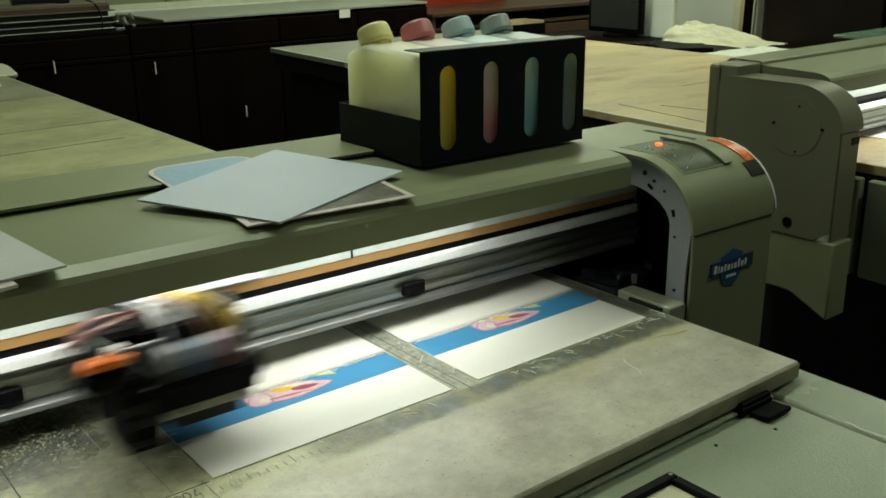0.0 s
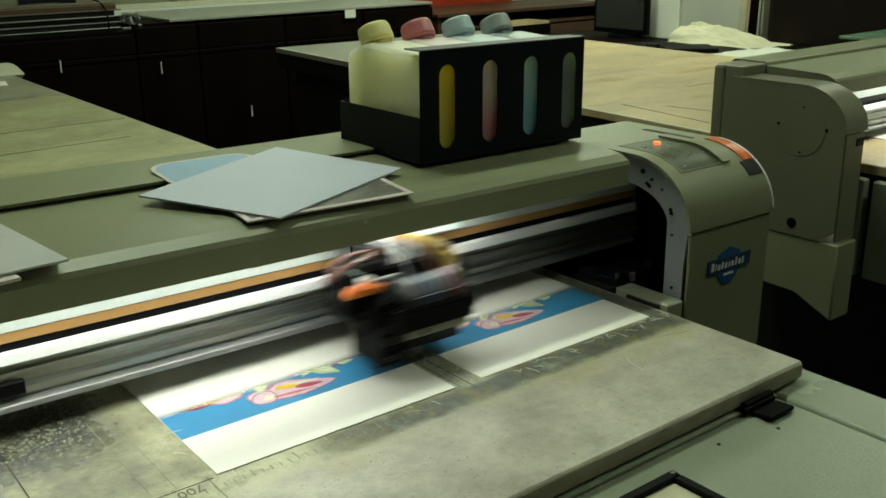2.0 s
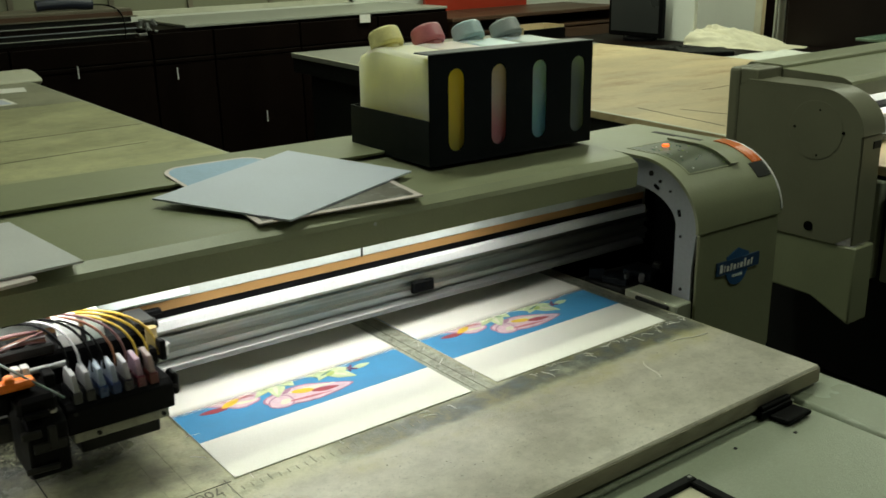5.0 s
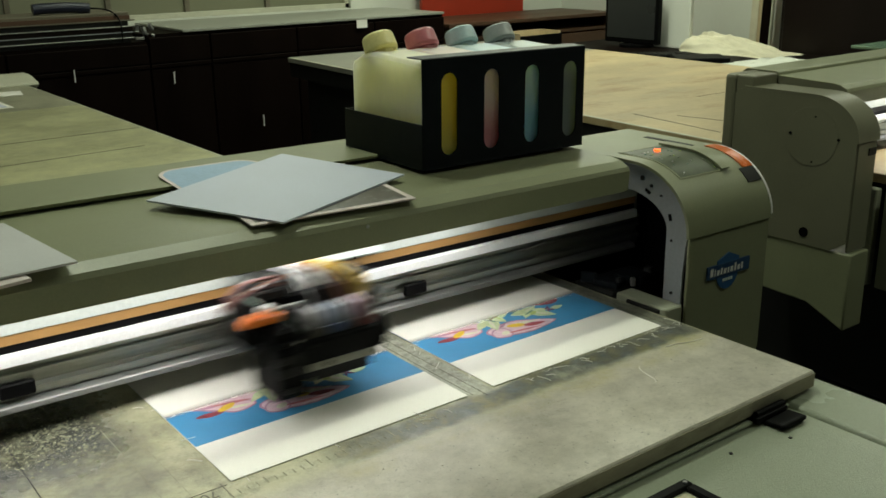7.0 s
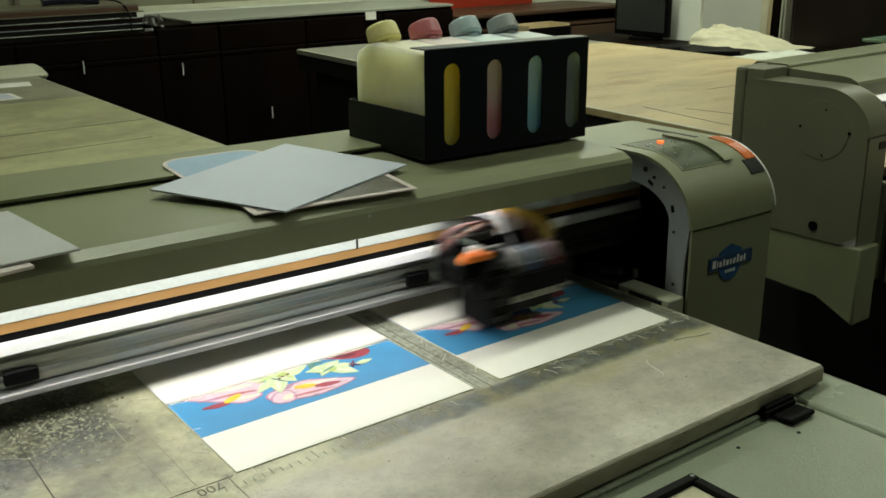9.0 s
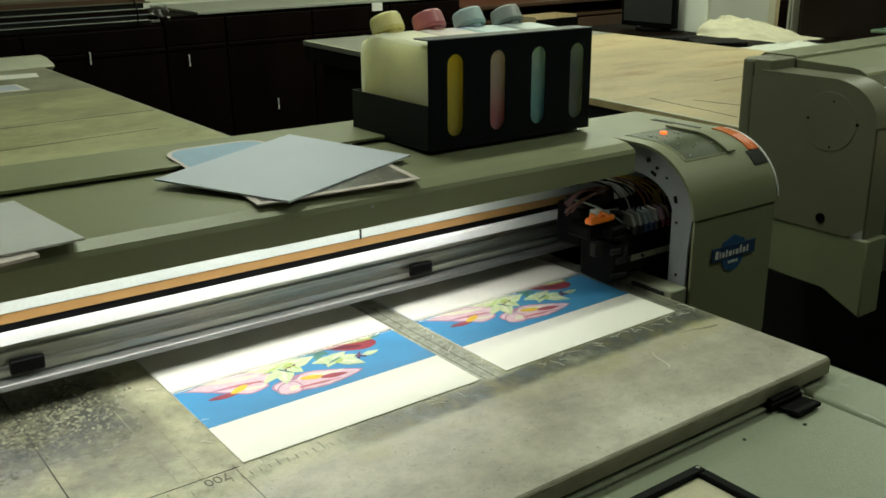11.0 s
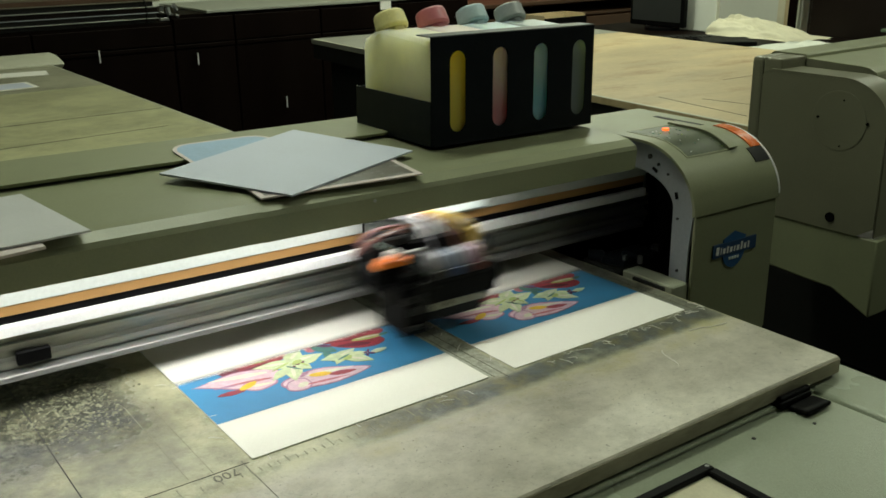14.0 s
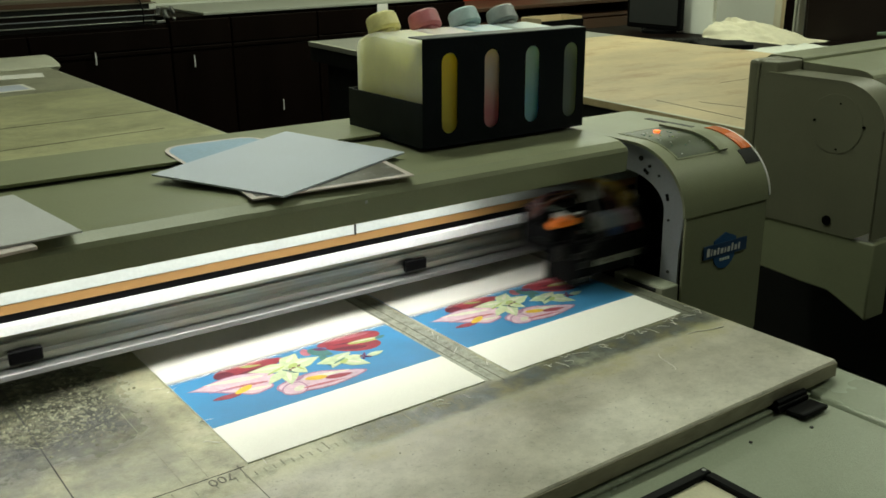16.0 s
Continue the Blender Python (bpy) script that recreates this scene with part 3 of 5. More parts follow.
    # screws and slots on the inner ring
    for y, z, r in ((0.300, 1.026, 0.0038), (0.283, 1.017, 0.0024), (0.2415, 0.945, 0.0018), (0.236, 0.868, 0.0022), (0.264, 1.006, 0.0018)):
        bm = start()
        disc(bm, Matrix.Translation((xr + 0.0405, dy + y, z)) @ pose(0, 0, 0, 0, 90, 0), r, 0.003, 12)
        part("screw", bm, DARK, cap)
    for y, z, a in ((0.289, 1.008, 30), (0.246, 0.978, 75)):
        bm = start()
        turned_box(bm, Matrix.Translation((xr + 0.0405, dy + y, z)) @ pose(0, 0, 0, a, 0, 0), 0.003, 0.010, 0.004)
        part("slot", bm, BLACK, cap)
def arc(cy, cz, ry, rz, a0, a1, n):
    return [(cy + ry * math.cos(radians(a0 + (a1 - a0) * i / n)), cz + rz * math.sin(radians(a0 + (a1 - a0) * i / n))) for i in range(n + 1)]


def cap_profile(inset=0.0, near=True):
    """Outline of an end cover from the foot of its front over the rounded top to the rear."""
    f, t = (0.207 if near else 0.210) + inset, (1.049 if near else 1.044) - inset
    ry, rz = 0.108 - inset * 0.6, t - 0.955
    return arc(f + ry, 0.955, ry, rz, 180, 90, 16) + [(0.40, t), (0.50 if near else 0.49, t), ((0.519 if near else 0.506) - inset * 0.3, t - 0.006), ((0.528 if near else 0.514) - inset * 0.5, t - 0.02)]


def build_gantry(dx, dy, near):
    paint = PAINT if near else PAINT_FAR
    g = thing("printer_gantry", (dx - WBED / 2, dy + 0.42, ZB), "beige printer gantry with rounded end covers over the bed" if near else "beige gantry of the second printer with a plain end cover", "printer gantry", "printer gantries")
    xl, xr = dx - WBED, dx

    def P(prof):
        return [(y + dy, z) for y, z in prof]

    # beam: extruded profile behind the carriage
    xa, xb = (xl - 0.03 if near else xl - 0.158), xr + 0.17
    bm = start()
    prism(bm, P([(0.414, 0.8885), (0.414, 0.8955), (0.422, 0.8975), (0.422, 0.9055), (0.415, 0.9075), (0.415, 0.9145), (0.418, 0.9165), (0.414, 0.9265), (0.422, 0.9275), (0.422, 1.0), (0.60, 1.0), (0.6, 0.8775), (0.418, 0.8775), (0.418, 0.8885)]), xa, xb)
    part("beam", bm, ALU_DULL, g, "grey extruded aluminium beam with grooves")
    bm = start()
    prism(bm, P([(0.402, 0.876), (0.404, 0.8825), (0.4175, 0.8845), (0.4175, 0.876)]), xa, xb - 0.02)
    part("lower_flange", bm, ALU, g, "polished lower edge of the beam", bevel=0.001)
    bm = start()
    box(bm, xa, xb - 0.02, dy + 0.402, dy + 0.4135, 0.9275, 0.9405, 0.001)
    part("guide_rail", bm, RAILWHITE, g, "bright ground steel guide rail")
    bm = start()
    box(bm, xa, xb - 0.02, dy + 0.41, dy + 0.4215, 0.9407, 0.9495)
    part("rail_backing", bm, BLACK, g)
    bm = start()
    box(bm, xa, xb - 0.02, dy + 0.408, dy + 0.4215, 0.9497, 0.9615, 0.0006)
    # the far belt's lack of light is painted: dark instead of tan
    part("drive_belt", bm, TAN if near else DARK, g, "tan toothed drive belt" if near else "toothed drive belt, darkened in colour as if unlit")
    bm = start()
    box(bm, xa, xb - 0.02, dy + 0.406, dy + 0.4215, 0.9617, 1.002, 0.0006)
    part("encoder_strip", bm, ENCODER, g, "pale encoder strip")
    if near:
        for x in (-0.287, -0.807, -1.15):
            bm = start()
            box(bm, x - 0.018, x + 0.018, dy + 0.4065, dy + 0.4135, 0.8905, 0.9065, 0.0015)
            part("sensor_block", bm, BLACK, g)
        for x in (-0.385, -0.905):
            bm = start()
            box(bm, x - 0.0012, x + 0.0012, dy + 0.4045, dy + 0.4058, 0.9615, 0.9765)
            part("strip_mark", bm, DARK, g)
        bm = start()
        disc(bm, Matrix.Translation((-0.431, dy + 0.3005, 1.036)) @ pose(0, 0, 0, 90, 0, 0), 0.0022, 0.002, 12)
        part("screw", bm, ALU, g, "small bright screw head")
    # sheet-metal cover in two lengths
    xc = xl + 0.01 if near else xl - 0.158
    xs = [xc, -0.575 + dx, xr + 0.012]
    for i, (a, b) in enumerate(zip(xs, xs[1:])):
        k = 0.0007 * (1 - i)
        rear = 0.0 if near else -0.085
        outer = P([(0.302, 1.0105 + k), (0.300 - k, 1.040 + k), (0.303, 1.0455 + k), (0.318, 1.0525 + k), (0.335, 1.055 + k), (0.511 + rear / 2, 1.0595 + k), (0.5125 + rear / 2, 1.0655 + k), (0.517 + rear / 2, 1.068 + k), (0.638 + rear, 1.068 + k), (0.650 + rear, 1.06), (0.652 + rear, 0.93)])
        if near:
            outer = outer[:5] + P([(0.523, 1.0597 + k), (0.523, 1.0646 + k), (0.508, 1.0650 + k), (0.507, 1.0674 + k), (0.511, 1.0682 + k)]) + outer[8:]
        inner = [(y + 0.0016 if n < 5 else (y + 0.0008 if n < 10 else y - 0.0018), z - (0.0 if n < 1 else 0.0018)) for n, (y, z) in enumerate(outer)]
        bm = start()
        shell(bm, outer, inner, a + 0.0001, b - 0.0001)
        part("cover", bm, PAINT, g)
        if i == 0 and not near:
            bm = start()
            prism(bm, inner, a + 0.0008, a + 0.004)
            bmesh.ops.triangulate(bm, faces=[f for f in bm.faces if len(f.verts) > 4], ngon_method="EAR_CLIP")
            part("cover_end", bm, paint, g)
    bm = start()
    box(bm, xc, xr, dy + 0.304, dy + 0.421, 1.0128, 1.0158)
    part("cover_bottom", bm, PAINT_LIGHT, g)
    bm = start()
    box(bm, xl + 0.03, xr - 0.203, dy + 0.307, dy + 0.395, 1.0110, 1.0126)
    part("led_strip", bm, LEDGLOW, g, "white light strip under the cover's lip")
    # end covers
    for side in (1, -1):
        xa = xr + 0.035 if side > 0 else xl - 0.035
        xb = xa + (0.192 if side > 0 else 0.115) * side
        if side < 0:
            xa, xb = xl - 0.17, xl - 0.25
        x0, x1 = min(xa, xb), max(xa, xb)
        cap = None
        outer = P(cap_profile(0.0, near))
        inner = P(cap_profile(0.004, near))
        bm = start()
        shell(bm, outer, inner, x0, x1)
        cap = part("end_cover", bm, paint, g, "rounded beige end cover")
        # closed outer face
        xf = (x1 - 0.004, x1 - 0.0005) if side > 0 else (x0 + 0.0005, x0 + 0.004)
        bm = start()
        prism(bm, P(cap_profile(0.0042, near) + [(0.523 if near else 0.512, 0.722), (0.25, 0.722), (0.2112 if near else 0.2145, 0.745)]), *xf)
        bmesh.ops.triangulate(bm, faces=[f for f in bm.faces if len(f.verts) > 4], ngon_method="EAR_CLIP")
        panel = part("end_panel", bm, paint, cap)
        xo = x1 if side > 0 else x0
        bm = start()
        disc(bm, Matrix.Translation((xo, dy + 0.318, 0.955)) @ pose(0, 0, 0, 0, 90, 0), 0.062, 0.0010, 48)
        part("round_boss", bm, paint, panel, bevel=0.001)
        for yy, zz, rr in ((0.366, 0.957, 0.003), (0.254, 0.957, 0.003), (0.310, 0.998, 0.002), (0.310, 0.903, 0.002), (0.313, 0.749, 0.0105)):
            bm = start()
            disc(bm, Matrix.Translation((xo, dy + yy, zz)) @ pose(0, 0, 0, 0, 90, 0), rr, 0.004, 20)
            part("hole", bm, BLACK, panel)
        # lower front panel
        bm = start()
        box(bm, x0 + 0.006, x1 - 0.004, dy + (0.2092 if near else 0.2130), dy + (0.2142 if near else 0.2180), 0.60 if side > 0 else 0.724, 0.953, 0.0015)
        part("front_panel", bm, paint, cap)
        # inner metal ring facing the bed
        xi = (x0 + 0.006, x0 + 0.010) if side > 0 else (x1 - 0.010, x1 - 0.006)
        bm = start()
        o2 = P([(0.2195, 0.845), (0.2195, 0.90)] + cap_profile(0.0062, near)[1:-1])
        i2 = P([(0.251, 0.845), (0.251, 0.90)] + [(y, z) for y, z in cap_profile(0.044, near)[1:-1]])
        shell(bm, o2, i2, *xi)
        part("inner_ring", bm, RING, cap, "grey-white metal ring round the parking opening")
        # dark parking bay
        xk = x0 + 0.15 if side > 0 else x1 - 0.05
        bm = start()
        prism(bm, P(cap_profile(0.02, near)[:-1] + [(0.49, 0.80), (0.235, 0.80)]), xk, xk + 0.005)
        part("bay_end", bm, BLACK, cap)
        bm = start()
        box(bm, x0 + 0.012, x1 - 0.012, dy + 0.50, dy + 0.505, 0.80, 1.03)
        part("bay_back", bm, BLACK, cap)
        bm = start()
        box(bm, x0 + 0.012, x1 - 0.012, dy + 0.225, dy + 0.498, 0.79, 0.80)
        part("bay_floor", bm, BLACK, cap)
        # leg that carries the gantry
        bm = start()
        prism(bm, P([(0.222 if near else 0.203, 0.7215), (0.51, 0.7215), (0.51, 0.605), (0.36, 0.595), (0.295, 0.593), (0.222 if near else 0.203, 0.551)]), x0 + 0.004, x1 - 0.004)
        part("leg", bm, PAINT, cap, bevel=0.004)
        if side > 0 and near:
            cap_details(cap, xr, dy)
    if not near:
        bm = start()
        box(bm, xl - 0.246, xl + 0.008, dy + 0.516, dy + 0.546, 0.76, 1.066, 0.008, 2)
        part("rear_cover", bm, paint, g)
        bm = start()
        box(bm, xl - 0.244, xl - 0.1575, dy + 0.470, dy + 0.5155, 1.03, 1.0655, 0.004, 2)
        part("shoulder", bm, paint, g)
        bm = start()
        box(bm, xl - 0.205, xl - 0.178, dy + 0.2108, dy + 0.2132, 0.925, 0.940)
        part("maker_plate", bm, RACK, g, "small dark maker's plate")
    return g




# ---- sheets on the bed and their print ----
PX1, PX2, PY, PW, PL = -0.671, -0.333, 0.211, 0.299, 0.45
ZP = ZB + 0.0014


def ink(name, c, var=0.12, fleck=None, amount=0.0):
    if fleck is None:
        return surface(name, c, 0.5, var=var, scale=45, grain=500, grain_bump=0.04)
    return surface(name, c, 0.5, var=var, scale=95, grain=500, grain_bump=0.04, dirt=fleck, dirt_amount=amount)


INK = {"pink": ink("pink_ink", (0.70, 0.50, 0.57), 0.2, (0.56, 0.31, 0.43), 0.6), "rim": ink("plum_ink", (0.42, 0.20, 0.31), 0.3, (0.64, 0.42, 0.52), 0.9),
       "red": ink("red_ink", (0.34, 0.045, 0.065), 0.35, (0.16, 0.02, 0.04), 0.8), "dark": ink("dark_red_ink", (0.13, 0.02, 0.04), 0.3, (0.30, 0.05, 0.06), 0.7), "rose": ink("rose_ink", (0.50, 0.16, 0.20), 0.3, (0.36, 0.06, 0.09), 0.7),
       "yellow": ink("yellow_ink", (0.78, 0.52, 0.04), 0.2, (0.68, 0.34, 0.05), 0.4), "green": ink("pale_green_ink", (0.58, 0.66, 0.40), 0.22, (0.40, 0.52, 0.24), 0.7),
       "white": ink("cream_ink", (0.72, 0.71, 0.56), 0.15, (0.66, 0.60, 0.52), 0.5), "leaf": ink("leaf_ink", (0.07, 0.20, 0.18), 0.3, (0.20, 0.34, 0.16), 0.6),
       "lime": ink("lime_ink", (0.42, 0.52, 0.16), 0.2, (0.24, 0.36, 0.1), 0.5), "purple": ink("purple_ink", (0.13, 0.03, 0.11))}


def leaf_outline(cx, cy, length, width, angle, tip=0.5, n=26):
    """A petal: rounded at one end, drawn out to a point at the other."""
    c, s = math.cos(radians(angle)), math.sin(radians(angle))
    out = []
    for i in range(n):
        a = 2 * math.pi * i / n
        u = math.cos(a)
        w = math.sin(a) * (1 - tip * max(0, u)) * (1 + 0.06 * math.sin(3 * a + angle))
        x, y = u * length / 2, w * width / 2
        out.append((cx + c * x - s * y, cy + s * x + c * y))
    return out


# centre along and across the sheet, length, width, turn, point, ink
PETALS = [
    (0.096, 0.199, 0.092, 0.036, 1, 0.5, "red"), (0.062, 0.196, 0.024, 0.022, 167, 0.3, "dark"), (0.100, 0.190, 0.060, 0.007, 2, 0.4, "dark"), (0.108, 0.210, 0.050, 0.006, 2, 0.5, "rose"), (0.099, 0.203, 0.026, 0.006, -18, 0.3, "lime"),
    (0.234, 0.200, 0.088, 0.034, 175, 0.4, "red"), (0.230, 0.180, 0.070, 0.036, 158, 0.3, "red"), (0.236, 0.206, 0.060, 0.008, 175, 0.4, "rose"), (0.222, 0.176, 0.044, 0.010, 158, 0.4, "dark"), (0.232, 0.190, 0.050, 0.004, 168, 0.4, "dark"),
    (0.250, 0.184, 0.050, 0.011, -8, 0.4, "lime"), (0.250, 0.186, 0.036, 0.004, -8, 0.4, "white"), (0.270, 0.182, 0.016, 0.007, 10, 0.3, "leaf"),
    (0.171, 0.197, 0.014, 0.020, -9, 0.2, "rose"), (0.186, 0.187, 0.036, 0.020, -60, 0.5, "leaf"), (0.180, 0.164, 0.038, 0.010, -101, 0.5, "leaf"), (0.190, 0.194, 0.020, 0.008, -40, 0.5, "purple"),
    (0.062, 0.170, 0.106, 0.046, 167, 0.95, "rim"), (0.063, 0.170, 0.100, 0.041, 167, 0.95, "pink"), (0.079, 0.145, 0.042, 0.027, -11, 0.3, "rim"), (0.079, 0.146, 0.038, 0.023, -11, 0.3, "pink"), (0.098, 0.168, 0.028, 0.022, -20, 0.2, "pink"),
    (0.066, 0.178, 0.070, 0.009, 166, 0.6, "white"), (0.049, 0.162, 0.038, 0.005, 172, 0.6, "rim"), (0.074, 0.158, 0.050, 0.006, 167, 0.6, "rose"), (0.082, 0.143, 0.026, 0.006, -11, 0.4, "white"),
    (0.043, 0.144, 0.033, 0.010, 174, 0.4, "red"), (0.066, 0.150, 0.027, 0.010, 24, 0.2, "yellow"),
    (0.151, 0.118, 0.112, 0.043, -9, 0.6, "rim"), (0.151, 0.118, 0.106, 0.038, -9, 0.6, "pink"), (0.114, 0.116, 0.030, 0.032, -48, 0.1, "rim"), (0.114, 0.116, 0.026, 0.028, -48, 0.1, "pink"),
    (0.160, 0.127, 0.060, 0.007, -9, 0.6, "white"), (0.146, 0.108, 0.056, 0.005, -8, 0.6, "rose"), (0.118, 0.114, 0.016, 0.010, 30, 0.2, "white"), (0.132, 0.137, 0.018, 0.005, 27, 0.4, "rim"),
    (0.147, 0.126, 0.027, 0.011, -20, 0.2, "yellow"), (0.171, 0.115, 0.033, 0.010, -12, 0.3, "red"),
    (0.113, 0.181, 0.050, 0.022, 165, 0.8, "green"), (0.110, 0.155, 0.040, 0.013, -145, 0.8, "green"), (0.124, 0.150, 0.046, 0.020, -110, 0.7, "green"), (0.155, 0.174, 0.046, 0.024, 6, 0.8, "green"), (0.146, 0.191, 0.034, 0.022, 40, 0.8, "green"), (0.141, 0.160, 0.030, 0.018, -70, 0.7, "green"), (0.136, 0.176, 0.028, 0.024, 0, 0.2, "green"),
    (0.183, 0.156, 0.036, 0.020, 170, 0.8, "green"), (0.186, 0.148, 0.030, 0.014, -137, 0.8, "green"), (0.205, 0.138, 0.042, 0.020, -52, 0.7, "green"), (0.200, 0.159, 0.034, 0.018, 20, 0.8, "green"), (0.212, 0.148, 0.030, 0.014, -10, 0.8, "green"), (0.238, 0.142, 0.024, 0.010, 4, 0.6, "green"),
    (0.110, 0.183, 0.034, 0.006, 165, 0.8, "white"), (0.156, 0.177, 0.032, 0.006, 6, 0.8, "white"), (0.147, 0.192, 0.024, 0.005, 40, 0.8, "white"), (0.123, 0.148, 0.030, 0.005, -110, 0.8, "white"), (0.206, 0.136, 0.026, 0.005, -52, 0.8, "white"), (0.202, 0.160, 0.022, 0.004, 20, 0.8, "white"),
    (0.140, 0.172, 0.016, 0.009, 30, 0.2, "lime"), (0.130, 0.160, 0.022, 0.003, -60, 0.3, "leaf"), (0.196, 0.146, 0.014, 0.008, 30, 0.2, "lime"), (0.192, 0.150, 0.022, 0.003, -160, 0.3, "leaf"), (0.118, 0.172, 0.030, 0.003, -160, 0.3, "lime"), (0.144, 0.164, 0.020, 0.003, -75, 0.3, "lime"),
    (0.138, 0.166, 0.006, 0.003, 0, 0.3, "dark"), (0.146, 0.168, 0.007, 0.003, 40, 0.3, "dark"), (0.132, 0.163, 0.005, 0.003, 80, 0.3, "dark"),
    (0.222, 0.146, 0.010, 0.003, 20, 0.3, "purple"), (0.226, 0.140, 0.010, 0.003, -40, 0.3, "purple"), (0.220, 0.140, 0.008, 0.003, 80, 0.3, "purple"), (0.226, 0.148, 0.010, 0.003, 60, 0.3, "purple"),
]


def build_print(px):
    sheet = thing("printed_sheet", (px, PY, ZB), "white sheet with a half-printed blue flower picture on the bed", "print", "sheets being printed")
    bm = start()
    box(bm, px, px + PW, PY, PY + PL, ZB + 0.0004, ZP, 0.0003)
    part("paper", bm, PAPER, sheet)
    bm = start()
    box(bm, px + 0.0005, px + PW - 0.0005, PY + 0.086, PY + PL - 0.02, ZP - 0.0005, ZP + 0.0002)
    part("blue_ground", bm, BLUEINK, sheet, "printed blue ground of the picture")
    z = ZP + 0.0002
    for i, (u, v, ln, wd, a, tip, c) in enumerate(PETALS):
        bm = start()
        plate(bm, leaf_outline(px + u, PY + v, ln, wd * 1.08, a, tip), ZP, z + 0.000012 * (i + 1))
        part("petal", bm, INK[c], sheet)
    return sheet


def fade_material():
    """Blank paper that thins out towards its front edge, where the ink is still being laid down."""
    m, nt, b = nodes_of("blank_paper")
    v = coords(nt)
    sep = nt.nodes.new("ShaderNodeSeparateXYZ")
    link(nt, v, sep.inputs[0])
    b.inputs["Base Color"].default_value = (0.86, 0.84, 0.78, 1)
    b.inputs["Roughness"].default_value = 0.75
    mr = nt.nodes.new("ShaderNodeMapRange")
    mr.interpolation_type = "SMOOTHSTEP"
    for k, val in zip(("From Min", "From Max", "To Min", "To Max"), (0.001, 0.024, 0.0, 1.0)):
        mr.inputs[k].default_value = val
    link(nt, sep.outputs["Y"], mr.inputs["Value"])
    link(nt, mr.outputs[0], b.inputs["Alpha"])
    return m


BLANK = fade_material()


def build_blank(px):
    bm = start()
    box(bm, px - 0.0003, px + PW + 0.0003, 0.347, 0.60, ZP + 0.0014, ZP + 0.0015)
    return solo("blank_sheet", bm, BLANK, "white unprinted stretch of sheet under the gantry", "paper", group="sheets being printed", base=(px, 0.347, ZP + 0.0014))


CRUST = surface("dried_ink_crust", (0.22, 0.222, 0.15), 0.16, var=0.6, scale=60, grain_bump=0.2)
HEADPLATE = surface("head_plate_metal", (0.34, 0.345, 0.28), 0.5, var=0.15, scale=40, dirt=(0.08, 0.08, 0.06), dirt_amount=0.6)
FAINT = surface("worn_ink", (0.24, 0.235, 0.16), 0.6, var=0.4, scale=80, dirt=(0.42, 0.41, 0.28), dirt_amount=0.9)
MARK = surface("faded_ink", (0.12, 0.115, 0.08), 0.6, var=0.5, scale=60)


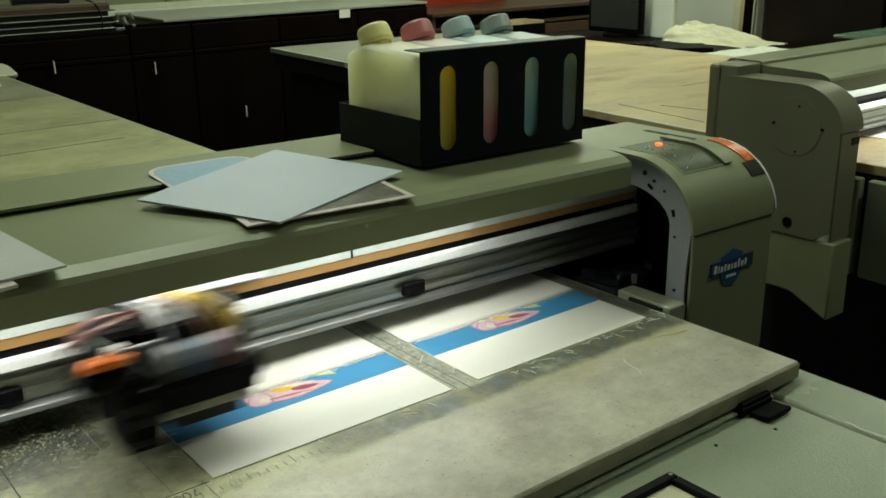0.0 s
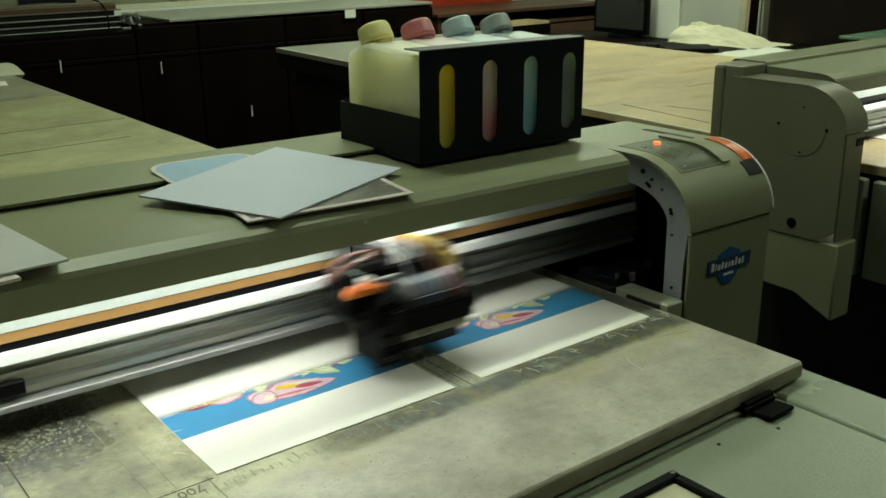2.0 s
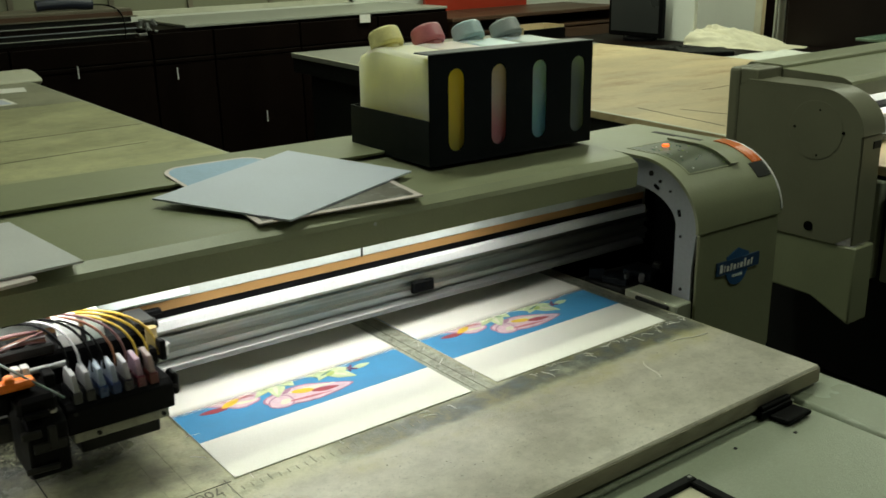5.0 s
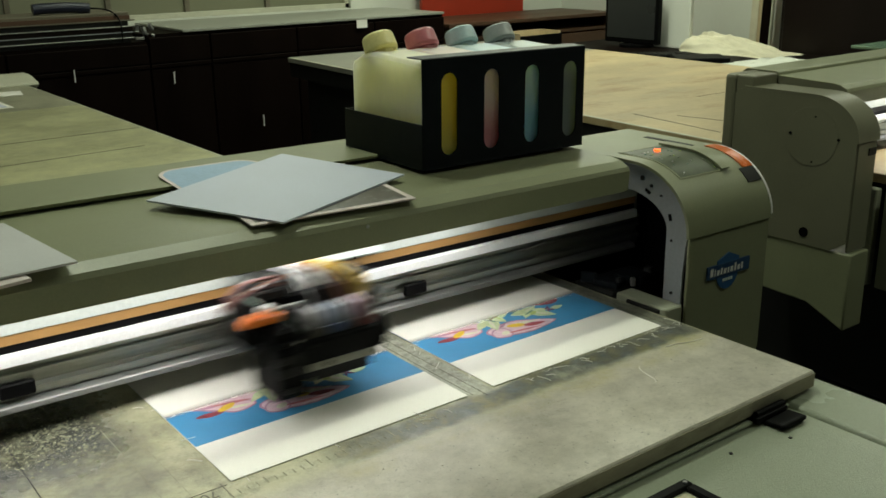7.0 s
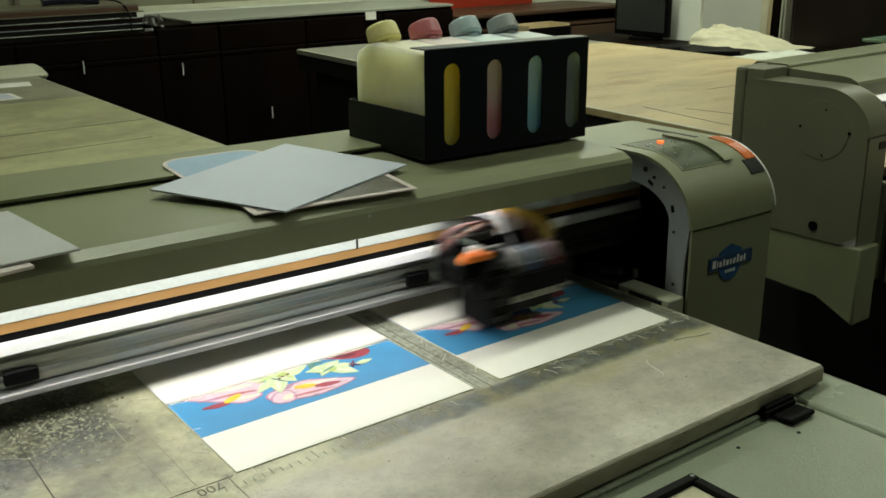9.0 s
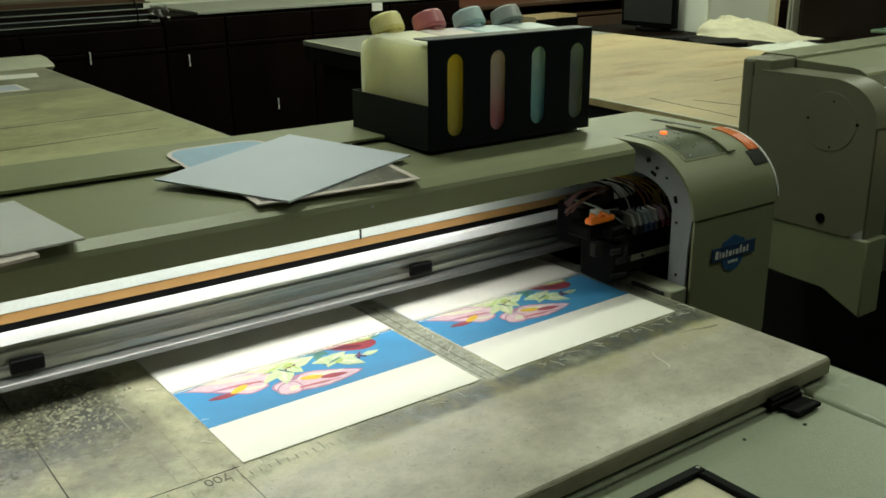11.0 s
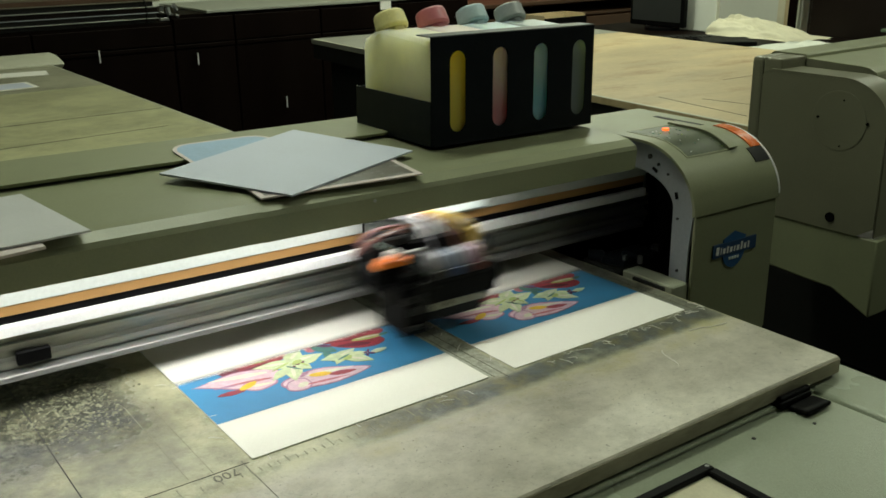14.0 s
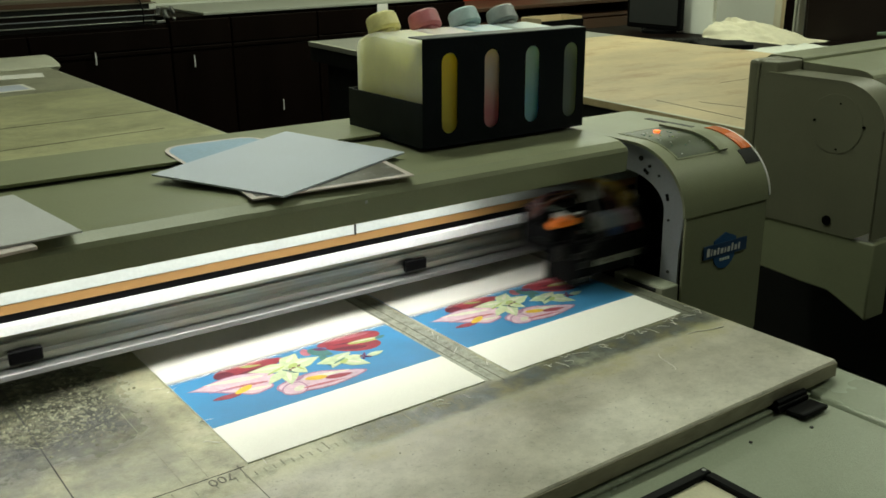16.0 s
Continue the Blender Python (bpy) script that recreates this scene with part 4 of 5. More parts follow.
def build_bed_details(p):
    """Ruler marks, joints, loose threads and the latch on the near printer."""
    lines = [(-0.8281, -0.8269, 0.02, 0.62), (-0.7363, -0.7358, 0.215, 0.40), (-0.7123, -0.7119, 0.212, 0.40), (-0.6815, -0.6807, 0.10, 0.215), (-0.9, -0.676, 0.2085, 0.2093), (-0.352, -0.3512, 0.20, 0.60), (-0.3655, -0.3647, 0.21, 0.60), (-0.022, -0.0212, 0.20, 0.60)]
    for x0, x1, y0, y1 in lines:
        bm = start()
        box(bm, x0, x1, y0, y1, ZB - 0.001, ZB + 0.0003)
        part("joint", bm, FAINT if -0.8 < x0 < -0.69 else (MARK if x0 > -0.8 else DARK), p)
    for (x0, y0), (x1, y1) in (((-0.012, 2.214), (-0.62, 2.21)), ((-0.10, 1.936), (-0.66, 1.905))):
        bm = start()
        turned_box(bm, Matrix.Translation(((x0 + x1) / 2, (y0 + y1) / 2, ZB)) @ pose(0, 0, 0, 0, 0, math.degrees(math.atan2(y1 - y0, x1 - x0))), math.hypot(x1 - x0, y1 - y0), 0.006, 0.0008)
        part("joint", bm, MARK, p)
    for k in range(34):
        x = -0.692 + 0.01 * k - (0.17 if k > 27 else 0)
        h = 0.017 if k % 10 == 0 else (0.012 if k % 5 == 0 else 0.008)
        if k > 27:
            x = -0.692 - 0.01 * (k - 27) * 2
        bm = start()
        box(bm, x - 0.0006, x + 0.0006, 0.2045 - 0.0175, 0.187 + h, ZB - 0.001, ZB + 0.0003)
        part("ruler_mark", bm, FAINT, p)
    cu = bpy.data.curves.new("ruler_number", "FONT")
    cu.body, cu.size, cu.extrude = "700", 0.018, 0.0001
    tmp = bpy.data.objects.new("ruler_number", cu)
    me = bpy.data.meshes.new_from_object(tmp)
    bpy.data.objects.remove(tmp)
    me.transform(Matrix.Translation(-BASES[p.name]) @ pose(-0.6905, 0.2055, ZB + 0.0004, 0, 0, 182))
    me.materials.clear()
    me.materials.append(MARK)
    ob = new("ruler_number", me)
    ob.parent = p
    bm = start()
    turned_box(bm, pose(-0.099, 0.000, 0.8265, 0, 0, 0), 0.058, 0.026, 0.009, 0.003, 2)
    latch = part("latch", bm, BLACK, p, "black plastic latch at the bed's edge")
    bm = start()
    turned_box(bm, pose(-0.094, -0.026, 0.8245, -5, 0, 0), 0.046, 0.026, 0.006, 0.0028, 2)
    part("lever", bm, BLACK, latch)
    bm = start()
    tube(bm, [(-0.124, -0.006, 0.832), (-0.072, -0.006, 0.832)], 0.0042, 10)
    part("hinge_pin", bm, BLACK, latch)
    # framed label on the apron
    fx0, fx1, fy0, fy1 = -0.56, -0.288, -0.27, -0.038
    bm = start()
    for a, b, c, d in ((fx0, fx1, fy1 - 0.012, fy1), (fx0, fx1, fy0, fy0 + 0.012), (fx0, fx0 + 0.012, fy0 + 0.012, fy1 - 0.012), (fx1 - 0.012, fx1, fy0 + 0.012, fy1 - 0.012)):
        box(bm, a, b, c, d, 0.8195, 0.827, 0.0015)
    fr = part("panel_frame", bm, BLACK, p, "black frame round a cream instruction panel")
    bm = start()
    box(bm, fx0 + 0.012, fx1 - 0.012, fy0 + 0.012, fy1 - 0.012, 0.8198, 0.8212)
    part("panel_face", bm, CLOTH, fr)
    bm = start()
    disc(bm, pose(fx1 - 0.006, fy1 - 0.006, 0.8275), 0.0022, 0.001, 12)
    part("screw", bm, ALU, fr)
    for x, y in ((-0.045, -0.075), (-0.12, -0.05), (-0.2, -0.03)):
        bm = start()
        disc(bm, pose(x, y, 0.8203), 0.0022, 0.001, 10)
        part("mark", bm, DARK, p)


def build_threads():
    rnd = random.Random(5)
    for i in range(46):
        if i < 30:
            x, y = rnd.uniform(-0.30, 0.0), rnd.uniform(0.196, 0.208)
        elif i < 36:
            x, y = rnd.uniform(-0.66, -0.36), rnd.uniform(0.193, 0.206)
        elif i < 42:
            x, y = -0.338 - rnd.uniform(0.0, 0.006), rnd.uniform(0.24, 0.40)
        else:
            x, y = rnd.uniform(-0.69, -0.60), rnd.uniform(0.26, 0.44)
            x = -0.6735 + rnd.uniform(-0.006, 0.0)
        a, ln = rnd.uniform(0, 360), rnd.uniform(0.008, 0.022)
        c, s = math.cos(radians(a)), math.sin(radians(a))
        bend = rnd.uniform(-0.008, 0.008)
        z = ZB + 0.0007
        pts = curve_line((x, y, z), (x + c * ln * 0.4 - s * bend, y + s * ln * 0.4 + c * bend, z + 0.0015), (x + c * ln * 0.7 + s * bend, y + s * ln * 0.7 - c * bend, z + 0.001), (x + c * ln, y + s * ln, z), 8)
        bm = start()
        tube(bm, pts, 0.00038, 5)
        solo("thread", bm, PAPER, "short curled white thread lying on the bed", "thread", group="loose threads", base=(x, y, ZB))
    for (x, y), (u, v) in (((-0.176, 0.098), (0.018, 0.042)), ((-0.085, 0.16), (0.06, -0.012))):
        z = ZB + 0.0009
        bm = start()
        tube(bm, curve_line((x, y, z), (x + u * 0.6, y + v * 0.1, z), (x + u * 0.3, y + v * 0.8, z), (x + u, y + v, z), 10), 0.0006, 5)
        solo("thread", bm, PAPER, "long curled white thread lying on the bed", "thread", group="loose threads", base=(x, y, ZB))


def build_dried_ink():
    """Glossy crusts of dried ink and a few specks where the carriage turns."""
    rnd = random.Random(21)
    bm = start()
    for i in range(420):
        if i < 390:
            x, y = rnd.gauss(-0.785, 0.034), rnd.gauss(0.422, 0.036)
            if not (-0.90 < x < -0.70 and 0.33 < y < 0.54):
                continue
            r = rnd.uniform(0.0010, 0.0030)
        else:
            x, y, r = rnd.uniform(-0.95, -0.05), rnd.uniform(0.03, 0.19), rnd.uniform(0.0006, 0.0013)
        a0, squash, h = rnd.uniform(0, 6.28), rnd.uniform(0.45, 0.9), r * rnd.uniform(0.35, 0.75)
        c, s = math.cos(a0), math.sin(a0)
        rings = []
        for f, zz in ((1.0, -0.0003), (0.72, 0.62 * h)):
            ring = []
            for k in range(7):
                a = 2 * math.pi * k / 7
                q = f * r * rnd.uniform(0.8, 1.15)
                u, w = q * math.cos(a), q * squash * math.sin(a)
                ring.append(bm.verts.new((x + c * u - s * w, y + s * u + c * w, ZB + zz)))
            rings.append(ring)
        top = bm.verts.new((x, y, ZB + h))
        for k in range(7):
            j = (k + 1) % 7
            bm.faces.new((rings[0][k], rings[0][j], rings[1][j], rings[1][k]))
            bm.faces.new((rings[1][k], rings[1][j], top))
    solo("dried_ink", bm, CRUST, "glossy dark crusts of dried ink on the bed", "dried ink", kind="stuff", smooth=True, base=(-0.785, 0.42, ZB))


# ---- on the gantry: ink rack, bottles, sheets ----
def bottle_material(name, pale, inkc, level, front_tint):
    m, nt, b = nodes_of(name)
    v = coords(nt)
    sep = nt.nodes.new("ShaderNodeSeparateXYZ")
    link(nt, v, sep.inputs[0])
    n = noise_node(nt, v, 25, 4)
    z = math_node(nt, "MULTIPLY_ADD", n, 0.02, sep.outputs["Z"])
    f = band(nt, z, -1.0, level, 0.03)
    big = ramp(nt, n, [(0.3, tuple(c * 0.9 for c in pale)), (0.7, pale)])
    # stronger ink colour on the front wall
    f = math_node(nt, "MAXIMUM", f, math_node(nt, "MULTIPLY", band(nt, sep.outputs["Y"], -1.0, -0.092, 0.004), front_tint))
    link(nt, mix(nt, f, big, inkc), b.inputs["Base Color"])
    b.inputs["Roughness"].default_value = 0.42
    b.inputs["Subsurface Weight"].default_value = 1.0
    b.inputs["Subsurface Scale"].default_value = 1.0
    b.inputs["Subsurface Radius"].default_value = (0.11, 0.11, 0.075)
    bump(nt, b, noise_node(nt, v, 60, 3), 0.12, 0.001)
    return m


RX0, RX1, RY0, RY1, RZ = -0.275, 0.018, 0.400, 0.591, 1.0605
SLOTS = [-0.231, -0.158, -0.084, -0.010]


def slot_outline(x, z0, z1, w, n=8):
    r = w / 2
    out = [(x + r * math.cos(radians(a)), z1 - r + r * math.sin(radians(a))) for a in [i * 180 / n for i in range(n + 1)]]
    out += [(x + r * math.cos(radians(a)), z0 + r + r * math.sin(radians(a))) for a in [180 + i * 180 / n for i in range(n + 1)]]
    return out


def build_rack():
    k = thing("ink_rack", (-0.13, 0.5, RZ + 0.001), "dark slate-blue steel rack holding four ink bottles", "rack")
    zt = 1.207
    # front plate with four long holes, built from columns round each hole
    bm = start()
    xs = [RX0, -0.1945, -0.121, -0.047, RX1]
    for x0, x1, xc in zip(xs, xs[1:], SLOTS):
        hole = slot_outline(xc, 1.079, 1.188, 0.027)
        n = len(hole)
        half = n // 2
        zb = RZ + 0.002
        ring = [(x1 + (x0 - x1) * i / (half - 1), zt) for i in range(half)] + [(x0 + (x1 - x0) * i / (half - 1), zb) for i in range(half)]
        for y in (RY0, RY0 + 0.0018):
            a = [bm.verts.new((x, y, z)) for x, z in hole]
            b = [bm.verts.new((x, y, z)) for x, z in ring]
            for i in range(n):
                j = (i + 1) % n
                bm.faces.new((a[i], a[j], b[j], b[i]))
            if y == RY0:
                af = a
            else:
                for i in range(n):
                    j = (i + 1) % n
                    bm.faces.new((af[i], af[j], a[j], a[i]))
    bmesh.ops.remove_doubles(bm, verts=bm.verts, dist=0.00005)
    part("front_plate", bm, RACK, k)
    bm = start()
    box(bm, RX0, RX1, RY0, RY0 + 0.034, zt, zt + 0.0018, 0.0005)
    part("top_flange", bm, RACKWORN, k, "worn grey top flange")
    for x in (RX0, RX1 - 0.0018):
        bm = start()
        box(bm, x, x + 0.0018, RY0 + 0.002, RY1, RZ + 0.002, 1.123)
        part("side_plate", bm, RACK, k)
    bm = start()
    box(bm, RX0, RX1, RY1, RY1 + 0.0018, RZ + 0.002, 1.123)
    part("back_plate", bm, RACK, k)
    bm = start()
    box(bm, RX0 + 0.002, RX1 - 0.002, RY0 + 0.002, RY1, RZ + 0.002, RZ + 0.004)
    part("bottom_plate", bm, RACK, k)
    for x in (RX0 + 0.025, RX1 - 0.035):
        for y, z0 in ((RY0 + 0.02, 1.0572), (RY1 - 0.03, 1.0690)):
            if z0 < RZ:
                bm = start()
                box(bm, x, x + 0.012, y, y + 0.012, z0, RZ + 0.002)
                part("foot", bm, BLACK, k)
    return k


def build_bottle(xc, word, pale, inkc, level, capc, front_tint=0.0):
    mat = bottle_material(word + "_bottle", pale, inkc, level, front_tint)
    capm = surface(word + "_cap", capc, 0.35, var=0.12, scale=30)
    b = thing("ink_bottle", (xc, 0.5, RZ + 0.004), "flat plastic ink bottle, %s, standing in the rack" % word, "bottle", "ink bottles")
    w = 0.034
    z0, zs = RZ + 0.005, 1.196
    bm = start()
    prism(bm, [(0.4045, z0), (0.4045, zs - 0.006), (0.412, zs + 0.002), (0.440, zs + 0.006), (0.536, zs + 0.011), (0.560, zs + 0.006), (0.580, zs - 0.003), (0.586, zs - 0.012), (0.586, z0)], xc - w, xc + w)
    part("body", bm, mat, b, bevel=0.006, smooth=False)
    m = Matrix.Translation((xc - 0.006, 0.545, zs + 0.003)) @ pose(0, 0, 0, -30, 0, 0)
    bm = start()
    disc(bm, m, 0.017, 0.03, 24)
    part("neck", bm, capm, b, smooth=False)
    bm = start()
    bmesh.ops.create_cone(bm, cap_ends=True, segments=28, radius1=0.0245, radius2=0.0225, depth=0.026, matrix=m @ Matrix.Translation((0, 0, 0.0185)))
    part("cap", bm, capm, b, "screw cap", bevel=0.004, smooth=True)
    return b


def build_gantry_sheets():
    out = []
    z = 1.0695
    ph = surface("photo_print", (0.12, 0.11, 0.10), 0.4, var=0.6, scale=22, grain=200, dirt=(0.4, 0.42, 0.42), dirt_amount=0.8)
    bluep = surface("sky_print", (0.30, 0.44, 0.62), 0.5, var=0.15, scale=10)
    pinkp = surface("pink_edged_paper", (0.66, 0.58, 0.58), 0.6, var=0.15, scale=30)
    # rounded blue print at the back
    s = thing("sheet", (-0.47, 0.55, z), "blue print with rounded corners on the gantry", "sheet", "sheets on the gantry")
    m = Matrix.Translation((-0.507, 0.480, 0)) @ Matrix.Rotation(radians(0), 4, "Z")

    def rounded(hx, hy, r, n=6):
        pts = []
        for cx, cy, a0 in ((hx - r, hy - r, 0), (-hx + r, hy - r, 90), (-hx + r, -hy + r, 180), (hx - r, -hy + r, 270)):
            pts += [(cx + r * math.cos(radians(a0 + 90 * i / n)), cy + r * math.sin(radians(a0 + 90 * i / n))) for i in range(n + 1)]
        return [tuple((m @ Vector((x, y, 0)))[:2]) for x, y in pts]

    bm = start()
    plate(bm, rounded(0.070, 0.093, 0.03), z, z + 0.0010)
    part("paper", bm, pinkp, s)
    bm = start()
    plate(bm, rounded(0.065, 0.088, 0.026), z + 0.0008, z + 0.0012)
    part("picture", bm, bluep, s)
    out.append(s)
    # photo board
    s = thing("sheet", (-0.45, 0.45, z), "dark photo print with a pale border on the gantry", "sheet", "sheets on the gantry")
    m = Matrix.Translation((-0.456, 0.385, 0)) @ Matrix.Rotation(radians(-2.5), 4, "Z")
    bm = start()
    plate(bm, [tuple((m @ Vector(p))[:2]) for p in ((-0.108, -0.075, 0), (0.104, -0.075, 0), (0.104, 0.10, 0), (-0.108, 0.06, 0))], z + 0.0014, z + 0.0030)
    part("paper", bm, pinkp, s)
    bm = start()
    plate(bm, [tuple((m @ Vector(p))[:2]) for p in ((-0.100, -0.067, 0), (0.096, -0.067, 0), (0.096, 0.092, 0), (-0.100, 0.052, 0))], z + 0.0028, z + 0.0033)
    part("picture", bm, ph, s)
    out.append(s)
    # grey board on top
    z2 = z + 0.0035
    bm = start()
    plate(bm, [(-0.399, 0.557), (-0.313, 0.390), (-0.536, 0.301), (-0.631, 0.450)], z2, z2 + 0.0022)
    out.append(solo("sheet", bm, GREYCARD, "large pale grey board lying askew on the gantry", "sheet", group="sheets on the gantry", base=(-0.46, 0.45, z2)))
    # pale sheets at the other end
    z3 = 1.0556
    m = Matrix.Translation((-0.759, 0.294, 0)) @ Matrix.Rotation(radians(6), 4, "Z")
    bm = start()
    plate(bm, [tuple((m @ Vector(p))[:2]) for p in ((0, 0, 0), (0, 0.19, 0), (-0.29, 0.19, 0), (-0.29, 0.006, 0))], z3 + 0.004, z3 + 0.0062)
    out.append(solo("sheet", bm, WARMCARD, "pale grey board near the gantry's front edge", "sheet", group="sheets on the gantry", base=(-0.85, 0.4, z3 + 0.004)))
    m = Matrix.Translation((-0.806, 0.278, 0)) @ Matrix.Rotation(radians(10), 4, "Z")
    bm = start()
    plate(bm, [tuple((m @ Vector(p))[:2]) for p in ((0, 0, 0), (0.012, 0.17, 0), (-0.25, 0.17, 0), (-0.25, 0, 0))], z3, z3 + 0.0030)
    out.append(solo("sheet", bm, pinkp, "creased white sheet under the grey board", "sheet", group="sheets on the gantry", base=(-0.85, 0.4, z3)))
    for ob in (out[0], out[1], out[2]):
        for o in (ob, *ob.children):
            if o.data:
                for v in o.data.vertices:
                    v.co.z += (v.co.y + BASES[ob.name].y - 0.52) * 0.07
    return out


# ---- the print carriage ----
def build_carriage():
    c = thing("print_carriage", (0, 0.35, 0.9), "black print carriage with ink dampers, tubes and cables", "print carriage")
    AMBER = surface("amber_plastic", (0.36, 0.28, 0.12), 0.35, var=0.2, scale=50)
    WIRE = {"yellow": ink("yellow_tube", (0.42, 0.28, 0.03)), "black": BLACK, "clear": surface("clear_tube", (0.40, 0.40, 0.42), 0.25, var=0.1, scale=30), "red": ink("red_cable", (0.11, 0.045, 0.045)),
            "brown": ink("brown_tube", (0.16, 0.06, 0.03)), "green": ink("green_cable", (0.16, 0.22, 0.19))}
    bm = start()
    box(bm, 0.008, 0.160, 0.338, 0.392, 0.900, 0.962, 0.004)
    part("chassis", bm, BLACK, c)
    bm = start()
    prism(bm, [(0.278, 0.896), (0.276, 0.922), (0.284, 0.927), (0.3375, 0.927), (0.3375, 0.896)], 0.046, 0.153)
    tray = part("damper_tray", bm, BLACK, c, bevel=0.002)
    bm = start()
    box(bm, 0.052, 0.147, 0.2815, 0.337, 0.885, 0.8955, 0.001)
    part("head_plate", bm, HEADPLATE, c, "pale grey-green head plate")
    bm = start()
    box(bm, 0.060, 0.140, 0.29, 0.337, 0.868, 0.8845, 0.002)
    part("print_head", bm, DARK, c)
    bm = start()
    box(bm, 0.1532, 0.160, 0.280, 0.300, 0.907, 0.930, 0.002)
    part("flange", bm, BLACK, c)
    tints = [(0.62, 0.62, 0.62), (0.6, 0.6, 0.62), (0.45, 0.55, 0.68), (0.5, 0.56, 0.66), (0.64, 0.62, 0.66), (0.62, 0.42, 0.55), (0.55, 0.42, 0.4)]
    lows = [(0.01, 0.01, 0.012), (0.01, 0.01, 0.012), (0.015, 0.04, 0.12), (0.012, 0.03, 0.11), (0.015, 0.012, 0.02), (0.09, 0.008, 0.02), (0.10, 0.015, 0.012)]
    for i in range(7):
        x = 0.060 + 0.0125 * i
        bm = start()
        prism(bm, [(0.286, 0.926), (0.281, 0.939), (0.288, 0.953), (0.309, 0.956), (0.316, 0.946), (0.316, 0.926)], x - 0.0026, x + 0.0026)
        d = part("ink_damper", bm, surface("damper_%s" % "abcdefg"[i], tuple(0.56 * q for q in tints[i]), 0.35, var=0.1, scale=60), c, "flat translucent ink damper", bevel=0.001)
        bm = start()
        box(bm, x - 0.0046, x + 0.0046, 0.2795, 0.317, 0.9255, 0.937, 0.001)
        part("ink_chamber", bm, surface("chamber_%s" % "abcdefg"[i], lows[i], 0.3, var=0.1, scale=60), d)
    # curing lamp at the trailing side
    bm = start()
    prism(bm, [(0.272, 0.866), (0.270, 0.916), (0.282, 0.926), (0.3375, 0.926), (0.3375, 0.862), (0.284, 0.860)], 0.008, 0.0455)
    lamp = part("curing_lamp", bm, BLACK, c, "black curing lamp housing", bevel=0.003)
    bm = start()
    box(bm, 0.012, 0.042, 0.2685, 0.2725, 0.892, 0.902, 0.001)
    part("lamp_rib", bm, DARK, lamp)
    bm = start()
    disc(bm, pose(0.036, 0.281, 0.9285), 0.004, 0.006, 12)
    part("screw", bm, ALU, lamp)
    bm = start()
    box(bm, 0.004, 0.041, 0.2755, 0.330, 0.9265, 0.946, 0.004)
    part("lamp_bracket", bm, BLACK, c)
    bm = start()
    box(bm, -0.022, 0.0035, 0.292, 0.3375, 0.9275, 0.950, 0.004)
    part("cable_guide", bm, BLACK, c)
    bm = start()
    box(bm, -0.022, 0.027, 0.288, 0.303, 0.9505, 0.9605, 0.004, 2)
    oc = part("orange_clip", bm, ORANGE, c, "orange plastic cable clip")
    for x in (-0.014, 0.004):
        bm = start()
        turned_box(bm, pose(x, 0.2935, 0.9615, 20, 12, 0), 0.010, 0.009, 0.010, 0.003, 2)
        part("clip_tooth", bm, ORANGE, oc)
    bm = start()
    box(bm, 0.002, 0.058, 0.330, 0.368, 0.9625, 0.974, 0.002)
    pcb = part("circuit_board", bm, DARK, c)
    for x, w in ((0.004, 0.010), (0.018, 0.014), (0.038, 0.012)):
        bm = start()
        box(bm, x, x + w, 0.335, 0.350, 0.974, 0.979, 0.001)
        part("chip", bm, BLACK, pcb)
    bm = start()
    tube(bm, [(0.028, 0.322, 0.9535), (0.066, 0.322, 0.9535)], 0.0032, 12)
    part("rod", bm, ALU, c, "polished steel rod", smooth=True)
    for x in (0.013, 0.0215):
        bm = start()
        box(bm, x, x + 0.0075, 0.316, 0.328, 0.9475, 0.961, 0.001)
        part("connector", bm, WHITEPL, c)
    # pale ribbon that arches from the board to the heads
    bm = start()
    o = [(0.352, 0.996), (0.340, 0.9965), (0.330, 0.990), (0.325, 0.981), (0.323, 0.970)]
    shell(bm, o, [(y + 0.0012, z - 0.0012) for y, z in o], 0.060, 0.082)
    part("ribbon", bm, WHITEPL, c, "white ribbon cable")
    bm = start()
    shell(bm, [(y + 0.004, z - 0.001) for y, z in o], [(y + 0.005, z - 0.002) for y, z in o], 0.088, 0.106)
    part("ribbon", bm, PALEBAND, c, "white ribbon cable")
    # ink tubes in an arch
    kinds = ["black", "clear", "black", "black", "brown", "red", "yellow", "yellow", "yellow"]
    for i, kd in enumerate(kinds):
        x0, x1 = 0.034 + 0.0048 * i, 0.060 + 0.0112 * i
        zt = 0.990 + 0.0012 * (i % 3)
        pts = curve_line((x0 - 0.03, 0.360, zt), (x0 + 0.006, 0.345, zt + 0.012), (x1 + 0.008, 0.318, zt + 0.004), (x1, 0.300, 0.946), 14)
        bm = start()
        tube(bm, pts, 0.0014, 7)
        part("ink_tube", bm, WIRE[kd], c, smooth=True)
    for i in range(7):
        pts = curve_line((-0.030 + 0.003 * i, 0.330 + 0.004 * (i % 4), 0.958 + 0.003 * (i % 3)), (-0.012, 0.322, 0.980 + 0.003 * (i % 2)), (0.012 + 0.004 * i, 0.318 + 0.003 * (i % 3), 0.988), (0.050, 0.332, 0.976 + 0.002 * i), 12)
        bm = start()
        tube(bm, pts, 0.0010, 6)
        part("cable", bm, WIRE[("red", "brown", "red", "clear")[i % 4]], c, smooth=True)
